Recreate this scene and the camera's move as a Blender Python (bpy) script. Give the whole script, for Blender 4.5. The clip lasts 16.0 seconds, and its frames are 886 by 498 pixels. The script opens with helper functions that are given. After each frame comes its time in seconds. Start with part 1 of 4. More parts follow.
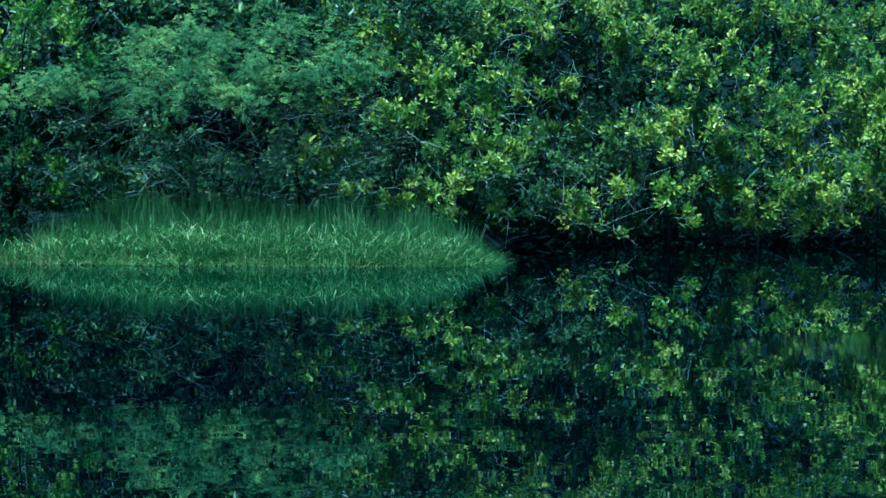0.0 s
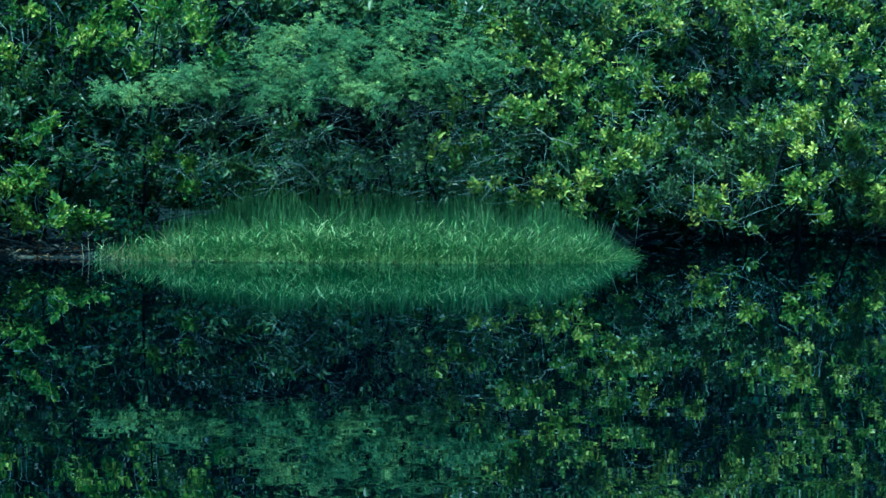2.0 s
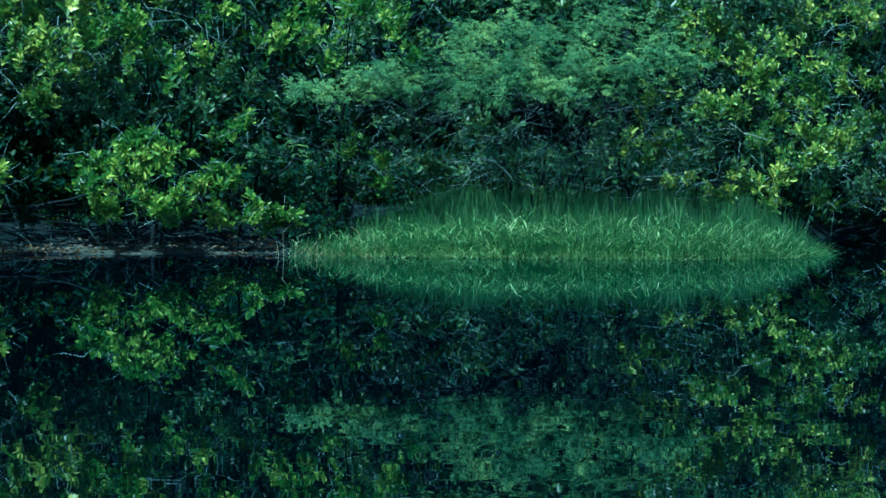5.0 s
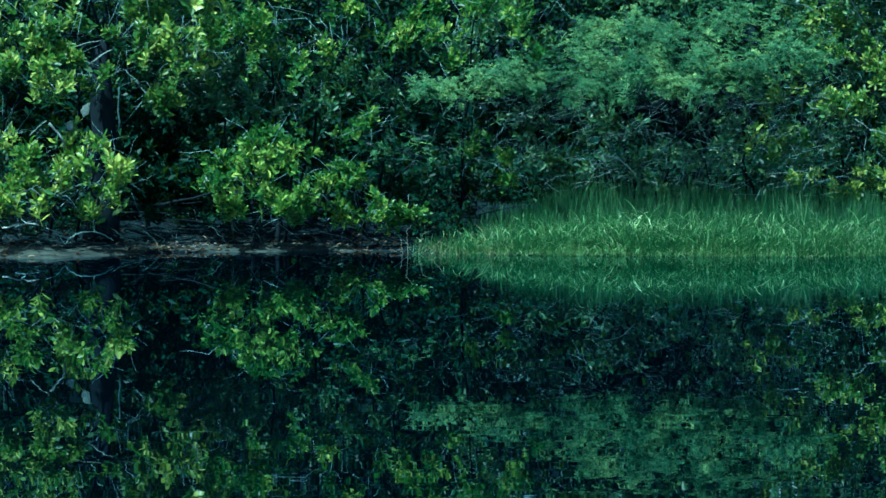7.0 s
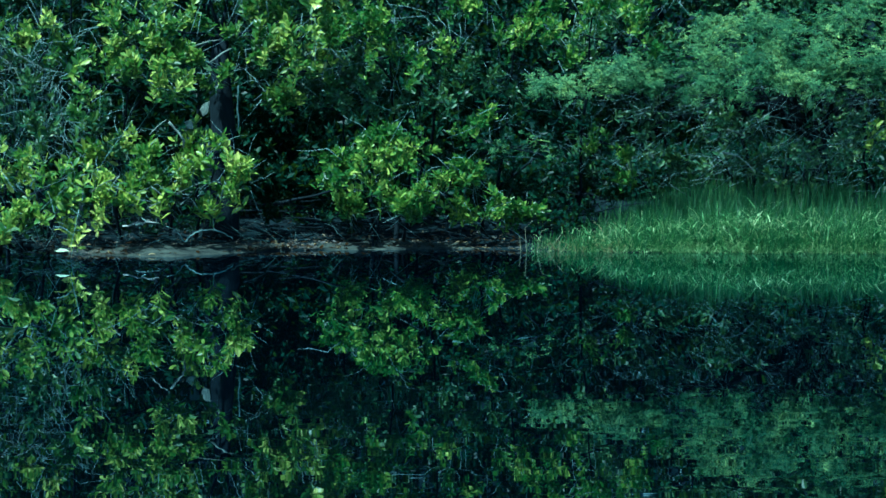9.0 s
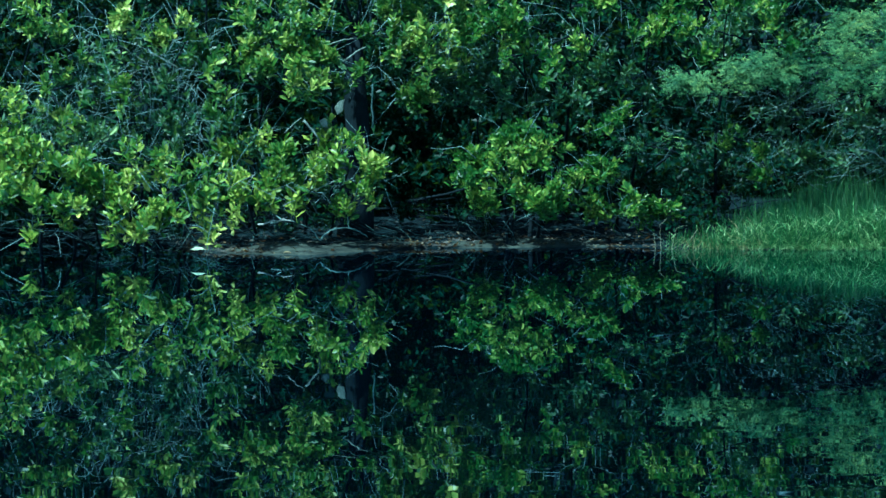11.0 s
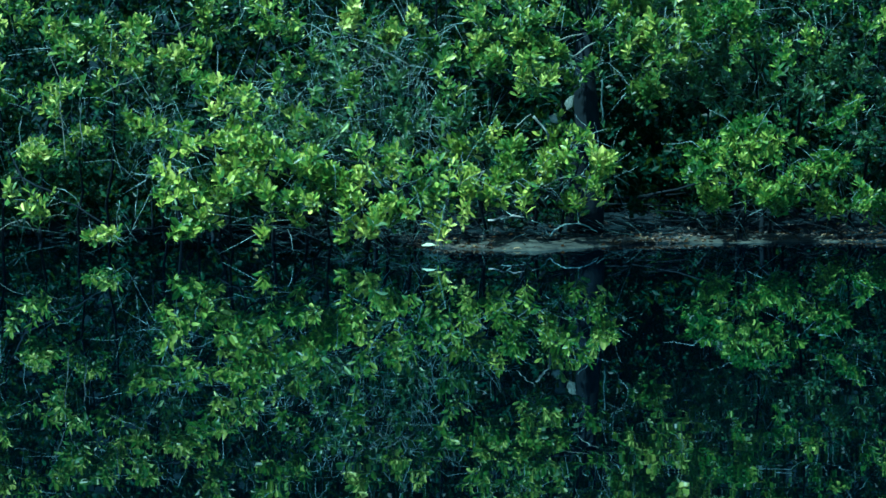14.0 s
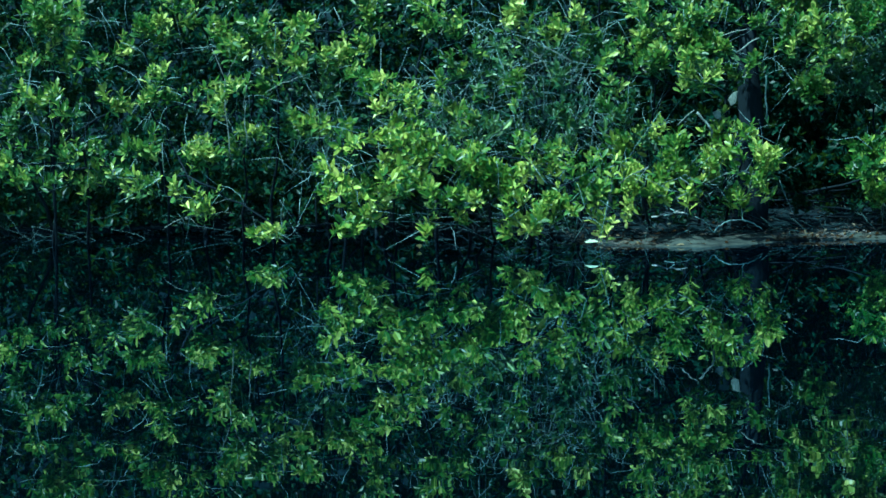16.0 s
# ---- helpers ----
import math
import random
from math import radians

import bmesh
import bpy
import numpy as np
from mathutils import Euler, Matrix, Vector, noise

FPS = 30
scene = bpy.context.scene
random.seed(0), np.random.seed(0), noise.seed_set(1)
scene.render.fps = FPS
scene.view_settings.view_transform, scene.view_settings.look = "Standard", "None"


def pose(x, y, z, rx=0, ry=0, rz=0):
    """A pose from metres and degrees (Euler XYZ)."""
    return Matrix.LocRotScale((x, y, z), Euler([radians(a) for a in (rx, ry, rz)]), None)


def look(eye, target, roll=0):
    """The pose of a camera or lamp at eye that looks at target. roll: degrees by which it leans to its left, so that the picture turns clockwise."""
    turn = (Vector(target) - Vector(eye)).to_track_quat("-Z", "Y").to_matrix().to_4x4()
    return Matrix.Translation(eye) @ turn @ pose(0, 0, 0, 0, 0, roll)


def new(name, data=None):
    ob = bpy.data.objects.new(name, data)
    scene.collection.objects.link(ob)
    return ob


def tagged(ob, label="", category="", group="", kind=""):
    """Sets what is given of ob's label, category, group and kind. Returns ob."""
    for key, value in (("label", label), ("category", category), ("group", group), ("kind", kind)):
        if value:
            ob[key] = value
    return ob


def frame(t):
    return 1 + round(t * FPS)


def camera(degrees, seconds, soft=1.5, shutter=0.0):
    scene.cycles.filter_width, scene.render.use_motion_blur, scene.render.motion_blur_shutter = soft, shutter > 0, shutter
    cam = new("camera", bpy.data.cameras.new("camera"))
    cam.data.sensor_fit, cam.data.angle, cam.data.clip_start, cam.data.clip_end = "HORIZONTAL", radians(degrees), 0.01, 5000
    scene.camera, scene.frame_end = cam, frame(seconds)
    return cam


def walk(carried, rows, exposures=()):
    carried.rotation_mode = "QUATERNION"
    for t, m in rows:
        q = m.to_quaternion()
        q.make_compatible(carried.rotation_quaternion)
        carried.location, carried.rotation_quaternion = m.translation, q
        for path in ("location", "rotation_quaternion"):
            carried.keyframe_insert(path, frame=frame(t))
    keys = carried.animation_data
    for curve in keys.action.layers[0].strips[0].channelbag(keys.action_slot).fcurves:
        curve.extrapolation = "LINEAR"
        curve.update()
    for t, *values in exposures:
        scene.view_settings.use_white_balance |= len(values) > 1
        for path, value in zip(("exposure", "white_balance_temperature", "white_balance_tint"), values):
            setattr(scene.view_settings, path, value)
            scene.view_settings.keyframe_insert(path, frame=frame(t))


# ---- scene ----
EYE = Vector((0.0, 0.0, 1.15))
TURNS = [(0.0, -10.835, -2.23, 0.76), (0.5, -10.196, -2.256, 0.721), (1.0, -9.538, -2.281, 0.681), (1.5, -8.864, -2.305, 0.64),
         (2.0, -8.183, -2.327, 0.599), (2.5, -7.506, -2.349, 0.556), (3.0, -6.841, -2.37, 0.514), (3.5, -6.183, -2.391, 0.47),
         (4.0, -5.529, -2.41, 0.426), (6.5, -2.31, -2.493, 0.195), (7.0, -1.688, -2.507, 0.146), (7.5, -1.083, -2.521, 0.097),
         (8.0, -0.486, -2.534, 0.047), (8.5, 0.117, -2.546, -0.003), (9.0, 0.74, -2.558, -0.055), (11.5, 4.239, -2.608, -0.321),
         (12.0, 5.006, -2.617, -0.377), (12.5, 5.788, -2.625, -0.433), (13.0, 6.585, -2.633, -0.49), (13.5, 7.387, -2.64, -0.547),
         (14.0, 8.207, -2.647, -0.606), (14.5, 9.034, -2.654, -0.665), (15.0, 9.872, -2.66, -0.724), (15.5, 10.716, -2.666, -0.785),
         (16.0, 11.55, -2.672, -0.846)]


def heading(turn, tilt, lean):
    a, b = radians(turn), radians(tilt)
    way = Vector((-math.sin(a) * math.cos(b), math.cos(a) * math.cos(b), math.sin(b)))
    return look(EYE, EYE + way, lean)


cam = camera(18.0, 16.0, soft=1.6)
walk(cam, [(t, heading(*turn)) for t, *turn in TURNS], exposures=[(0.0, 1.5, 4310, -18)])

# ---------------------------------------------------------------- light
SUN_ALTITUDE, SUN_TURN = (57, 217)
world = bpy.data.worlds.new("daylight")
scene.world = world
world.use_nodes = True
wn = world.node_tree.nodes
sky = wn.new("ShaderNodeTexSky")
sky.sky_type, sky.sun_disc = "NISHITA", False
sky.sun_elevation, sky.sun_rotation = radians(SUN_ALTITUDE), radians(SUN_TURN)
wn["Background"].inputs["Strength"].default_value = 0.07
world.node_tree.links.new(sky.outputs["Color"], wn["Background"].inputs["Color"])
sun = new("sun", bpy.data.lights.new("sun", "SUN"))
sun.data.energy, sun.data.angle, sun.data.color = 5.0, radians(0.6), (1.0, 0.95, 0.84)
el, az = radians(SUN_ALTITUDE), radians(SUN_TURN)
to_sun = Vector((math.sin(az) * math.cos(el), math.cos(az) * math.cos(el), math.sin(el)))
sun.matrix_world = look(to_sun * 60, (0, 0, 0))

# ---------------------------------------------------------------- materials


def nodes_of(name):
    m = bpy.data.materials.new(name)
    m.use_nodes = True
    return m, m.node_tree.nodes, m.node_tree.links, m.node_tree.nodes["Principled BSDF"]


def ramp(nodes, stops):
    r = nodes.new("ShaderNodeValToRGB")
    while len(r.color_ramp.elements) < len(stops):
        r.color_ramp.elements.new(0.5)
    for e, (at, c) in zip(r.color_ramp.elements, stops):
        e.position, e.color = at, (*c, 1)
    return r


def leaf_material(name, stops, rough=0.42, through_light=0.32, through_color=(0.16, 0.3, 0.02), gloss=0.45, young=0.38):
    """Leaves: a colour of its own for each leaf, sprays of younger growth, mottling, a waxy face, and light that shines through."""
    m, n, l, p = nodes_of(name)
    geo = n.new("ShaderNodeNewGeometry")
    info = n.new("ShaderNodeObjectInfo")
    growth = n.new("ShaderNodeTexNoise")
    growth.inputs["Scale"].default_value, growth.inputs["Detail"].default_value = 2.6, 2
    l.new(geo.outputs["Position"], growth.inputs["Vector"])
    age = n.new("ShaderNodeMapRange")
    age.inputs["From Min"].default_value, age.inputs["From Max"].default_value = 0.36, 0.64
    age.inputs["To Min"].default_value, age.inputs["To Max"].default_value = 0.0, young
    l.new(growth.outputs["Fac"], age.inputs["Value"])
    mix = n.new("ShaderNodeMath")
    mix.operation = "MULTIPLY_ADD"
    l.new(info.outputs["Random"], mix.inputs[0])
    mix.inputs[1].default_value = 0.1
    l.new(age.outputs[0], mix.inputs[2])
    total = n.new("ShaderNodeMath")
    total.operation = "MULTIPLY_ADD"
    total.inputs[1].default_value = 0.9 - young
    l.new(geo.outputs["Random Per Island"], total.inputs[0])
    l.new(mix.outputs[0], total.inputs[2])
    r = ramp(n, stops)
    l.new(total.outputs[0], r.inputs["Fac"])
    spots = n.new("ShaderNodeTexNoise")
    spots.inputs["Scale"].default_value = 38
    spots.inputs["Detail"].default_value = 3
    tex = n.new("ShaderNodeTexCoord")
    l.new(tex.outputs["Object"], spots.inputs["Vector"])
    shade = ramp(n, [(0.3, (0.62, 0.66, 0.6)), (0.7, (1.12, 1.1, 1.0))])
    l.new(spots.outputs["Fac"], shade.inputs["Fac"])
    mult = n.new("ShaderNodeMix")
    mult.data_type, mult.blend_type = "RGBA", "MULTIPLY"
    mult.inputs[0].default_value = 1
    l.new(r.outputs["Color"], mult.inputs[6])
    l.new(shade.outputs["Color"], mult.inputs[7])
    l.new(mult.outputs[2], p.inputs["Base Color"])
    p.inputs["Roughness"].default_value = rough
    p.inputs["Specular IOR Level"].default_value = gloss
    bump = n.new("ShaderNodeBump")
    bump.inputs["Strength"].default_value = 0.25
    bump.inputs["Distance"].default_value = 0.004
    l.new(spots.outputs["Fac"], bump.inputs["Height"])
    l.new(bump.outputs["Normal"], p.inputs["Normal"])
    tr = n.new("ShaderNodeBsdfTranslucent")
    tint = n.new("ShaderNodeMix")
    tint.data_type, tint.blend_type = "RGBA", "MIX"
    tint.inputs[0].default_value = 0.5
    l.new(mult.outputs[2], tint.inputs[6])
    tint.inputs[7].default_value = (*through_color, 1)
    l.new(tint.outputs[2], tr.inputs["Color"])
    both = n.new("ShaderNodeMixShader")
    both.inputs["Fac"].default_value = through_light
    l.new(p.outputs[0], both.inputs[1])
    l.new(tr.outputs[0], both.inputs[2])
    l.new(both.outputs[0], n["Material Output"].inputs["Surface"])
    return m


def rough_material(name, dark, light, scale, rough=0.85, bump=0.6, depth=0.01, stretch=(1, 1, 1), gloss=0.1):
    """Bark, mud and dead wood: two scales of noise in colour and relief."""
    m, n, l, p = nodes_of(name)
    tex = n.new("ShaderNodeTexCoord")
    mapping = n.new("ShaderNodeMapping")
    mapping.inputs["Scale"].default_value = stretch
    l.new(tex.outputs["Object"], mapping.inputs["Vector"])
    big, fine = n.new("ShaderNodeTexNoise"), n.new("ShaderNodeTexNoise")
    for t, s in ((big, scale), (fine, scale * 9)):
        t.inputs["Scale"].default_value, t.inputs["Detail"].default_value = s, 5
        l.new(mapping.outputs["Vector"], t.inputs["Vector"])
    add = n.new("ShaderNodeMath")
    add.operation = "MULTIPLY_ADD"
    add.inputs[1].default_value = 0.45
    l.new(fine.outputs["Fac"], add.inputs[0])
    half = n.new("ShaderNodeMath")
    half.operation = "MULTIPLY"
    half.inputs[1].default_value = 0.6
    l.new(big.outputs["Fac"], half.inputs[0])
    l.new(half.outputs[0], add.inputs[2])
    r = ramp(n, [(0.38, dark), (0.66, light)])
    l.new(add.outputs[0], r.inputs["Fac"])
    l.new(r.outputs["Color"], p.inputs["Base Color"])
    p.inputs["Roughness"].default_value = rough
    p.inputs["Specular IOR Level"].default_value = gloss
    b = n.new("ShaderNodeBump")
    b.inputs["Strength"].default_value, b.inputs["Distance"].default_value = bump, depth
    l.new(add.outputs[0], b.inputs["Height"])
    l.new(b.outputs["Normal"], p.inputs["Normal"])
    return m


def water_material():
    """Dark still pond water with faint ripples that run along the shore."""
    m, n, l, p = nodes_of("pond_water")
    n.remove(p)
    shine = n.new("ShaderNodeBsdfAnisotropic")
    shine.inputs["Color"].default_value = (0.72, 0.85, 0.98, 1)
    fresnel = n.new("ShaderNodeFresnel")
    fresnel.inputs["IOR"].default_value = 1.333
    tex = n.new("ShaderNodeTexCoord")
    slope = None
    for freq, amount in (((0.6, 1.5, 1), (0.003, 0.0045, 0)), ((2.2, 6.5, 1), (0.002, 0.0045, 0)), ((1.2, 11.0, 1), (0.001, 0.0022, 0))):
        mapping = n.new("ShaderNodeMapping")
        mapping.inputs["Scale"].default_value = freq
        l.new(tex.outputs["Object"], mapping.inputs["Vector"])
        t = n.new("ShaderNodeTexNoise")
        t.inputs["Scale"].default_value, t.inputs["Detail"].default_value = 1.0, 1
        l.new(mapping.outputs["Vector"], t.inputs["Vector"])
        level = n.new("ShaderNodeVectorMath")
        level.operation = "SUBTRACT"
        level.inputs[1].default_value = (0.5, 0.5, 0.5)
        l.new(t.outputs["Color"], level.inputs[0])
        a = n.new("ShaderNodeVectorMath")
        a.operation = "MULTIPLY_ADD"
        a.inputs[1].default_value = amount
        l.new(level.outputs[0], a.inputs[0])
        if slope:
            l.new(slope.outputs[0], a.inputs[2])
        slope = a
    split = n.new("ShaderNodeSeparateXYZ")
    l.new(tex.outputs["Object"], split.inputs[0])
    breeze = n.new("ShaderNodeMapRange")
    breeze.inputs["From Min"].default_value, breeze.inputs["From Max"].default_value = -3.0, 5.0
    breeze.inputs["To Min"].default_value, breeze.inputs["To Max"].default_value = 0.25, 1.0
    l.new(split.outputs["X"], breeze.inputs["Value"])
    off_shore = n.new("ShaderNodeVectorMath")
    off_shore.operation = "LENGTH"
    l.new(tex.outputs["Object"], off_shore.inputs[0])
    lee = n.new("ShaderNodeMapRange")
    lee.inputs["From Min"].default_value, lee.inputs["From Max"].default_value = 8.0, 17.0
    lee.inputs["To Min"].default_value, lee.inputs["To Max"].default_value = 1.7, 0.28
    l.new(off_shore.outputs["Value"], lee.inputs["Value"])
    calm = n.new("ShaderNodeMath")
    calm.operation = "MULTIPLY"
    l.new(breeze.outputs[0], calm.inputs[0])
    l.new(lee.outputs[0], calm.inputs[1])
    swell = n.new("ShaderNodeVectorMath")
    swell.operation = "SCALE"
    l.new(slope.outputs[0], swell.inputs[0])
    l.new(calm.outputs[0], swell.inputs["Scale"])
    tilt = n.new("ShaderNodeVectorMath")
    tilt.operation = "ADD"
    tilt.inputs[1].default_value = (0, 0, 1)
    l.new(swell.outputs[0], tilt.inputs[0])
    face = n.new("ShaderNodeVectorMath")
    face.operation = "NORMALIZE"
    l.new(tilt.outputs[0], face.inputs[0])
    l.new(face.outputs[0], shine.inputs["Normal"])
    l.new(face.outputs[0], fresnel.inputs["Normal"])
    # a breath of wind roughens one patch of the water
    off = n.new("ShaderNodeVectorMath")
    off.operation = "SUBTRACT"
    off.inputs[1].default_value = (6.3, 15.0, 0)
    l.new(tex.outputs["Object"], off.inputs[0])
    wide = n.new("ShaderNodeVectorMath")
    wide.operation = "MULTIPLY"
    wide.inputs[1].default_value = (0.45, 0.6, 0)
    l.new(off.outputs[0], wide.inputs[0])
    reach = n.new("ShaderNodeVectorMath")
    reach.operation = "LENGTH"
    l.new(wide.outputs[0], reach.inputs[0])
    edge = n.new("ShaderNodeTexNoise")
    edge.inputs["Scale"].default_value = 1.6
    l.new(tex.outputs["Object"], edge.inputs["Vector"])
    frayed = n.new("ShaderNodeMath")
    frayed.operation = "ADD"
    l.new(reach.outputs["Value"], frayed.inputs[0])
    l.new(edge.outputs["Fac"], frayed.inputs[1])
    gust = n.new("ShaderNodeMapRange")
    gust.inputs["From Min"].default_value, gust.inputs["From Max"].default_value = 1.15, 1.5
    gust.inputs["To Min"].default_value, gust.inputs["To Max"].default_value = 0.028, 0.003
    l.new(frayed.outputs[0], gust.inputs["Value"])
    l.new(gust.outputs[0], shine.inputs["Roughness"])
    depth = n.new("ShaderNodeBsdfDiffuse")
    depth.inputs["Color"].default_value = (0.0003, 0.0008, 0.0016, 1)
    both = n.new("ShaderNodeMixShader")
    l.new(fresnel.outputs[0], both.inputs["Fac"])
    l.new(depth.outputs[0], both.inputs[1])
    l.new(shine.outputs[0], both.inputs[2])
    l.new(both.outputs[0], n["Material Output"].inputs["Surface"])
    return m


LEAF_BRIGHT = leaf_material("waxy_yellow_green_leaf", [(0.0, (0.016, 0.055, 0.014)), (0.45, (0.07, 0.15, 0.022)), (0.72, (0.29, 0.36, 0.045)), (0.985, (0.62, 0.62, 0.15)), (1.0, (0.44, 0.28, 0.03))], through_color=(0.18, 0.36, 0.035), gloss=0.38)
LEAF_GREEN = leaf_material("waxy_green_leaf", [(0.0, (0.013, 0.044, 0.016)), (0.5, (0.06, 0.13, 0.023)), (0.78, (0.26, 0.325, 0.045)), (0.988, (0.56, 0.58, 0.15)), (1.0, (0.44, 0.28, 0.03))], through_color=(0.14, 0.31, 0.035), gloss=0.38)
# Leaf green taken darker for shrubs that catch less light.
LEAF_LESS_LIT = leaf_material("less_lit_green_leaf", [(0.0, (0.01, 0.038, 0.012)), (0.5, (0.05, 0.12, 0.02)), (0.78, (0.22, 0.31, 0.04)), (0.988, (0.5, 0.55, 0.125)), (1.0, (0.44, 0.28, 0.03))], through_color=(0.11, 0.28, 0.03), gloss=0.3)
# Leaf green turned dull and bluish to carry the tone of half shade.
LEAF_HALF_SHADE = leaf_material("half_shade_bluish_leaf", [(0.0, (0.01, 0.034, 0.02)), (0.55, (0.03, 0.075, 0.032)), (0.88, (0.1, 0.165, 0.05)), (1.0, (0.26, 0.36, 0.12))], rough=0.45, through_light=0.18, gloss=0.35)
# Leaf colour taken almost to black: the shade of the woods is in it.
LEAF_SHADE = leaf_material("shade_dark_leaf", [(0.0, (0.0035, 0.012, 0.01)), (0.7, (0.009, 0.028, 0.017)), (1.0, (0.03, 0.07, 0.025))], through_light=0.12, gloss=0.08)
FROND = leaf_material("feathery_frond", [(0.0, (0.009, 0.036, 0.016)), (0.4, (0.03, 0.09, 0.036)), (0.75, (0.12, 0.215, 0.072)), (1.0, (0.33, 0.44, 0.12))], rough=0.6, through_light=0.35, through_color=(0.06, 0.14, 0.03), gloss=0.2)
BLADE = leaf_material("reed_grass_blade", [(0.0, (0.008, 0.034, 0.012)), (0.5, (0.025, 0.074, 0.021)), (0.8, (0.058, 0.13, 0.034)), (1.0, (0.14, 0.24, 0.08))], rough=0.55, through_light=0.35, through_color=(0.07, 0.22, 0.06), gloss=0.3, young=0.12)
PALE_BLADE = leaf_material("pale_grass_blade", [(0.0, (0.035, 0.11, 0.03)), (0.5, (0.14, 0.29, 0.09)), (0.8, (0.34, 0.5, 0.2)), (1.0, (0.58, 0.64, 0.36))], rough=0.5, through_light=0.3, through_color=(0.2, 0.32, 0.1), gloss=0.35, young=0.12)
DRY_BLADE = leaf_material("dry_grass_blade", [(0.0, (0.1, 0.12, 0.05)), (0.6, (0.25, 0.26, 0.12)), (0.9, (0.42, 0.39, 0.22)), (1.0, (0.4, 0.2, 0.07))], rough=0.7, through_light=0.2, through_color=(0.3, 0.24, 0.08), gloss=0.2, young=0.12)
FALLEN = leaf_material("fallen_leaf", [(0.0, (0.012, 0.014, 0.013)), (0.65, (0.04, 0.042, 0.035)), (0.88, (0.16, 0.12, 0.05)), (1.0, (0.52, 0.38, 0.15))], rough=0.6, through_light=0.1, through_color=(0.4, 0.2, 0.04), young=0.12)
YELLOW_LEAF = leaf_material("yellow_fallen_leaf", [(0.0, (0.5, 0.36, 0.08)), (1.0, (0.6, 0.46, 0.14))], rough=0.5, through_light=0.15, through_color=(0.5, 0.35, 0.05), young=0.1)
PALE_LEAF = leaf_material("pale_leaf_underside", [(0.0, (0.28, 0.34, 0.22)), (1.0, (0.36, 0.42, 0.28))], rough=0.5, through_light=0.2, young=0.12)
TWIG = rough_material("bleached_grey_twig", (0.045, 0.075, 0.07), (0.22, 0.31, 0.28), 14)
# Bleached twig colour darkened to carry the shade under the shrubs.
SHADE_STALK = rough_material("shaded_grey_green_stalk", (0.014, 0.028, 0.027), (0.07, 0.115, 0.105), 10)
# Bark made near black and bluish; the shade on it is in the colour.
SHADE_BARK = rough_material("shade_dark_bark", (0.002, 0.005, 0.006), (0.005, 0.01, 0.013), 7, stretch=(1, 1, 0.3), depth=0.02)
BLEACHED = rough_material("bleached_dead_wood", (0.04, 0.055, 0.045), (0.17, 0.205, 0.165), 11, stretch=(1, 1, 0.4))
DRY_STEM = rough_material("dry_straw_stem", (0.08, 0.095, 0.05), (0.24, 0.25, 0.15), 12, rough=0.7)
DRIFTWOOD = rough_material("bleached_driftwood", (0.16, 0.18, 0.16), (0.44, 0.46, 0.4), 9, stretch=(0.4, 1, 1))
# Wet mud coloured near black, so shade from the trees is painted in.
MUD = rough_material("shade_dark_wet_mud", (0.002, 0.005, 0.006), (0.008, 0.015, 0.017), 1.3, rough=1.0, bump=0.8, depth=0.03, gloss=0.04)
SAND = rough_material("damp_sand", (0.005, 0.008, 0.008), (0.045, 0.054, 0.042), 3.0, rough=0.9, bump=0.9, depth=0.03, stretch=(0.6, 1.6, 1), gloss=0.08)
WATER = water_material()

# ---------------------------------------------------------------- helpers for shapes


def spot(a, d, z=0.0):
    """A place a degrees to the left of north, d metres off, z up."""
    return np.array((-math.sin(radians(a)) * d, math.cos(radians(a)) * d, z))


class Soup:
    """Many small pieces gathered into one mesh."""

    def __init__(self):
        self.v, self.f, self.n = [], [], 0

    def add(self, v, f):
        self.v.append(np.asarray(v, float))
        self.f.append(np.asarray(f, int) + self.n)
        self.n += len(v)

    def spread(self, v, f, mats, places):
        """Copies of one piece, turned by mats (n, 3, 3) and moved to places (n, 3)."""
        if not len(places):
            return
        vs = np.einsum("nij,vj->nvi", mats, v) + places[:, None, :]
        fs = np.asarray(f)[None] + (np.arange(len(places)) * len(v))[:, None, None]
        self.add(vs.reshape(-1, 3), fs.reshape(-1, 3))

    def mesh(self, name, material, origin=(0, 0, 0), smooth=False):
        me = bpy.data.meshes.new(name)
        v = (np.concatenate(self.v) - np.asarray(origin)) if self.v else np.zeros((0, 3))
        f = np.concatenate(self.f) if self.f else np.zeros((0, 3), int)
        me.vertices.add(len(v))
        me.vertices.foreach_set("co", v.ravel().astype(np.float32))
        me.loops.add(f.size)
        me.loops.foreach_set("vertex_index", f.ravel().astype(np.int32))
        me.polygons.add(len(f))
        me.polygons.foreach_set("loop_start", np.arange(0, f.size, 3, dtype=np.int32))
        me.materials.append(material)
        me.update(calc_edges=True)
        me.polygons.foreach_set("use_smooth", np.full(len(f), smooth))
        me.validate()
        return me


def part(name, me, parent, label="", kind="", at=(0, 0, 0)):
    ob = new(name, me)
    ob.parent = parent
    ob.location = at
    return tagged(ob, label=label, kind=kind)


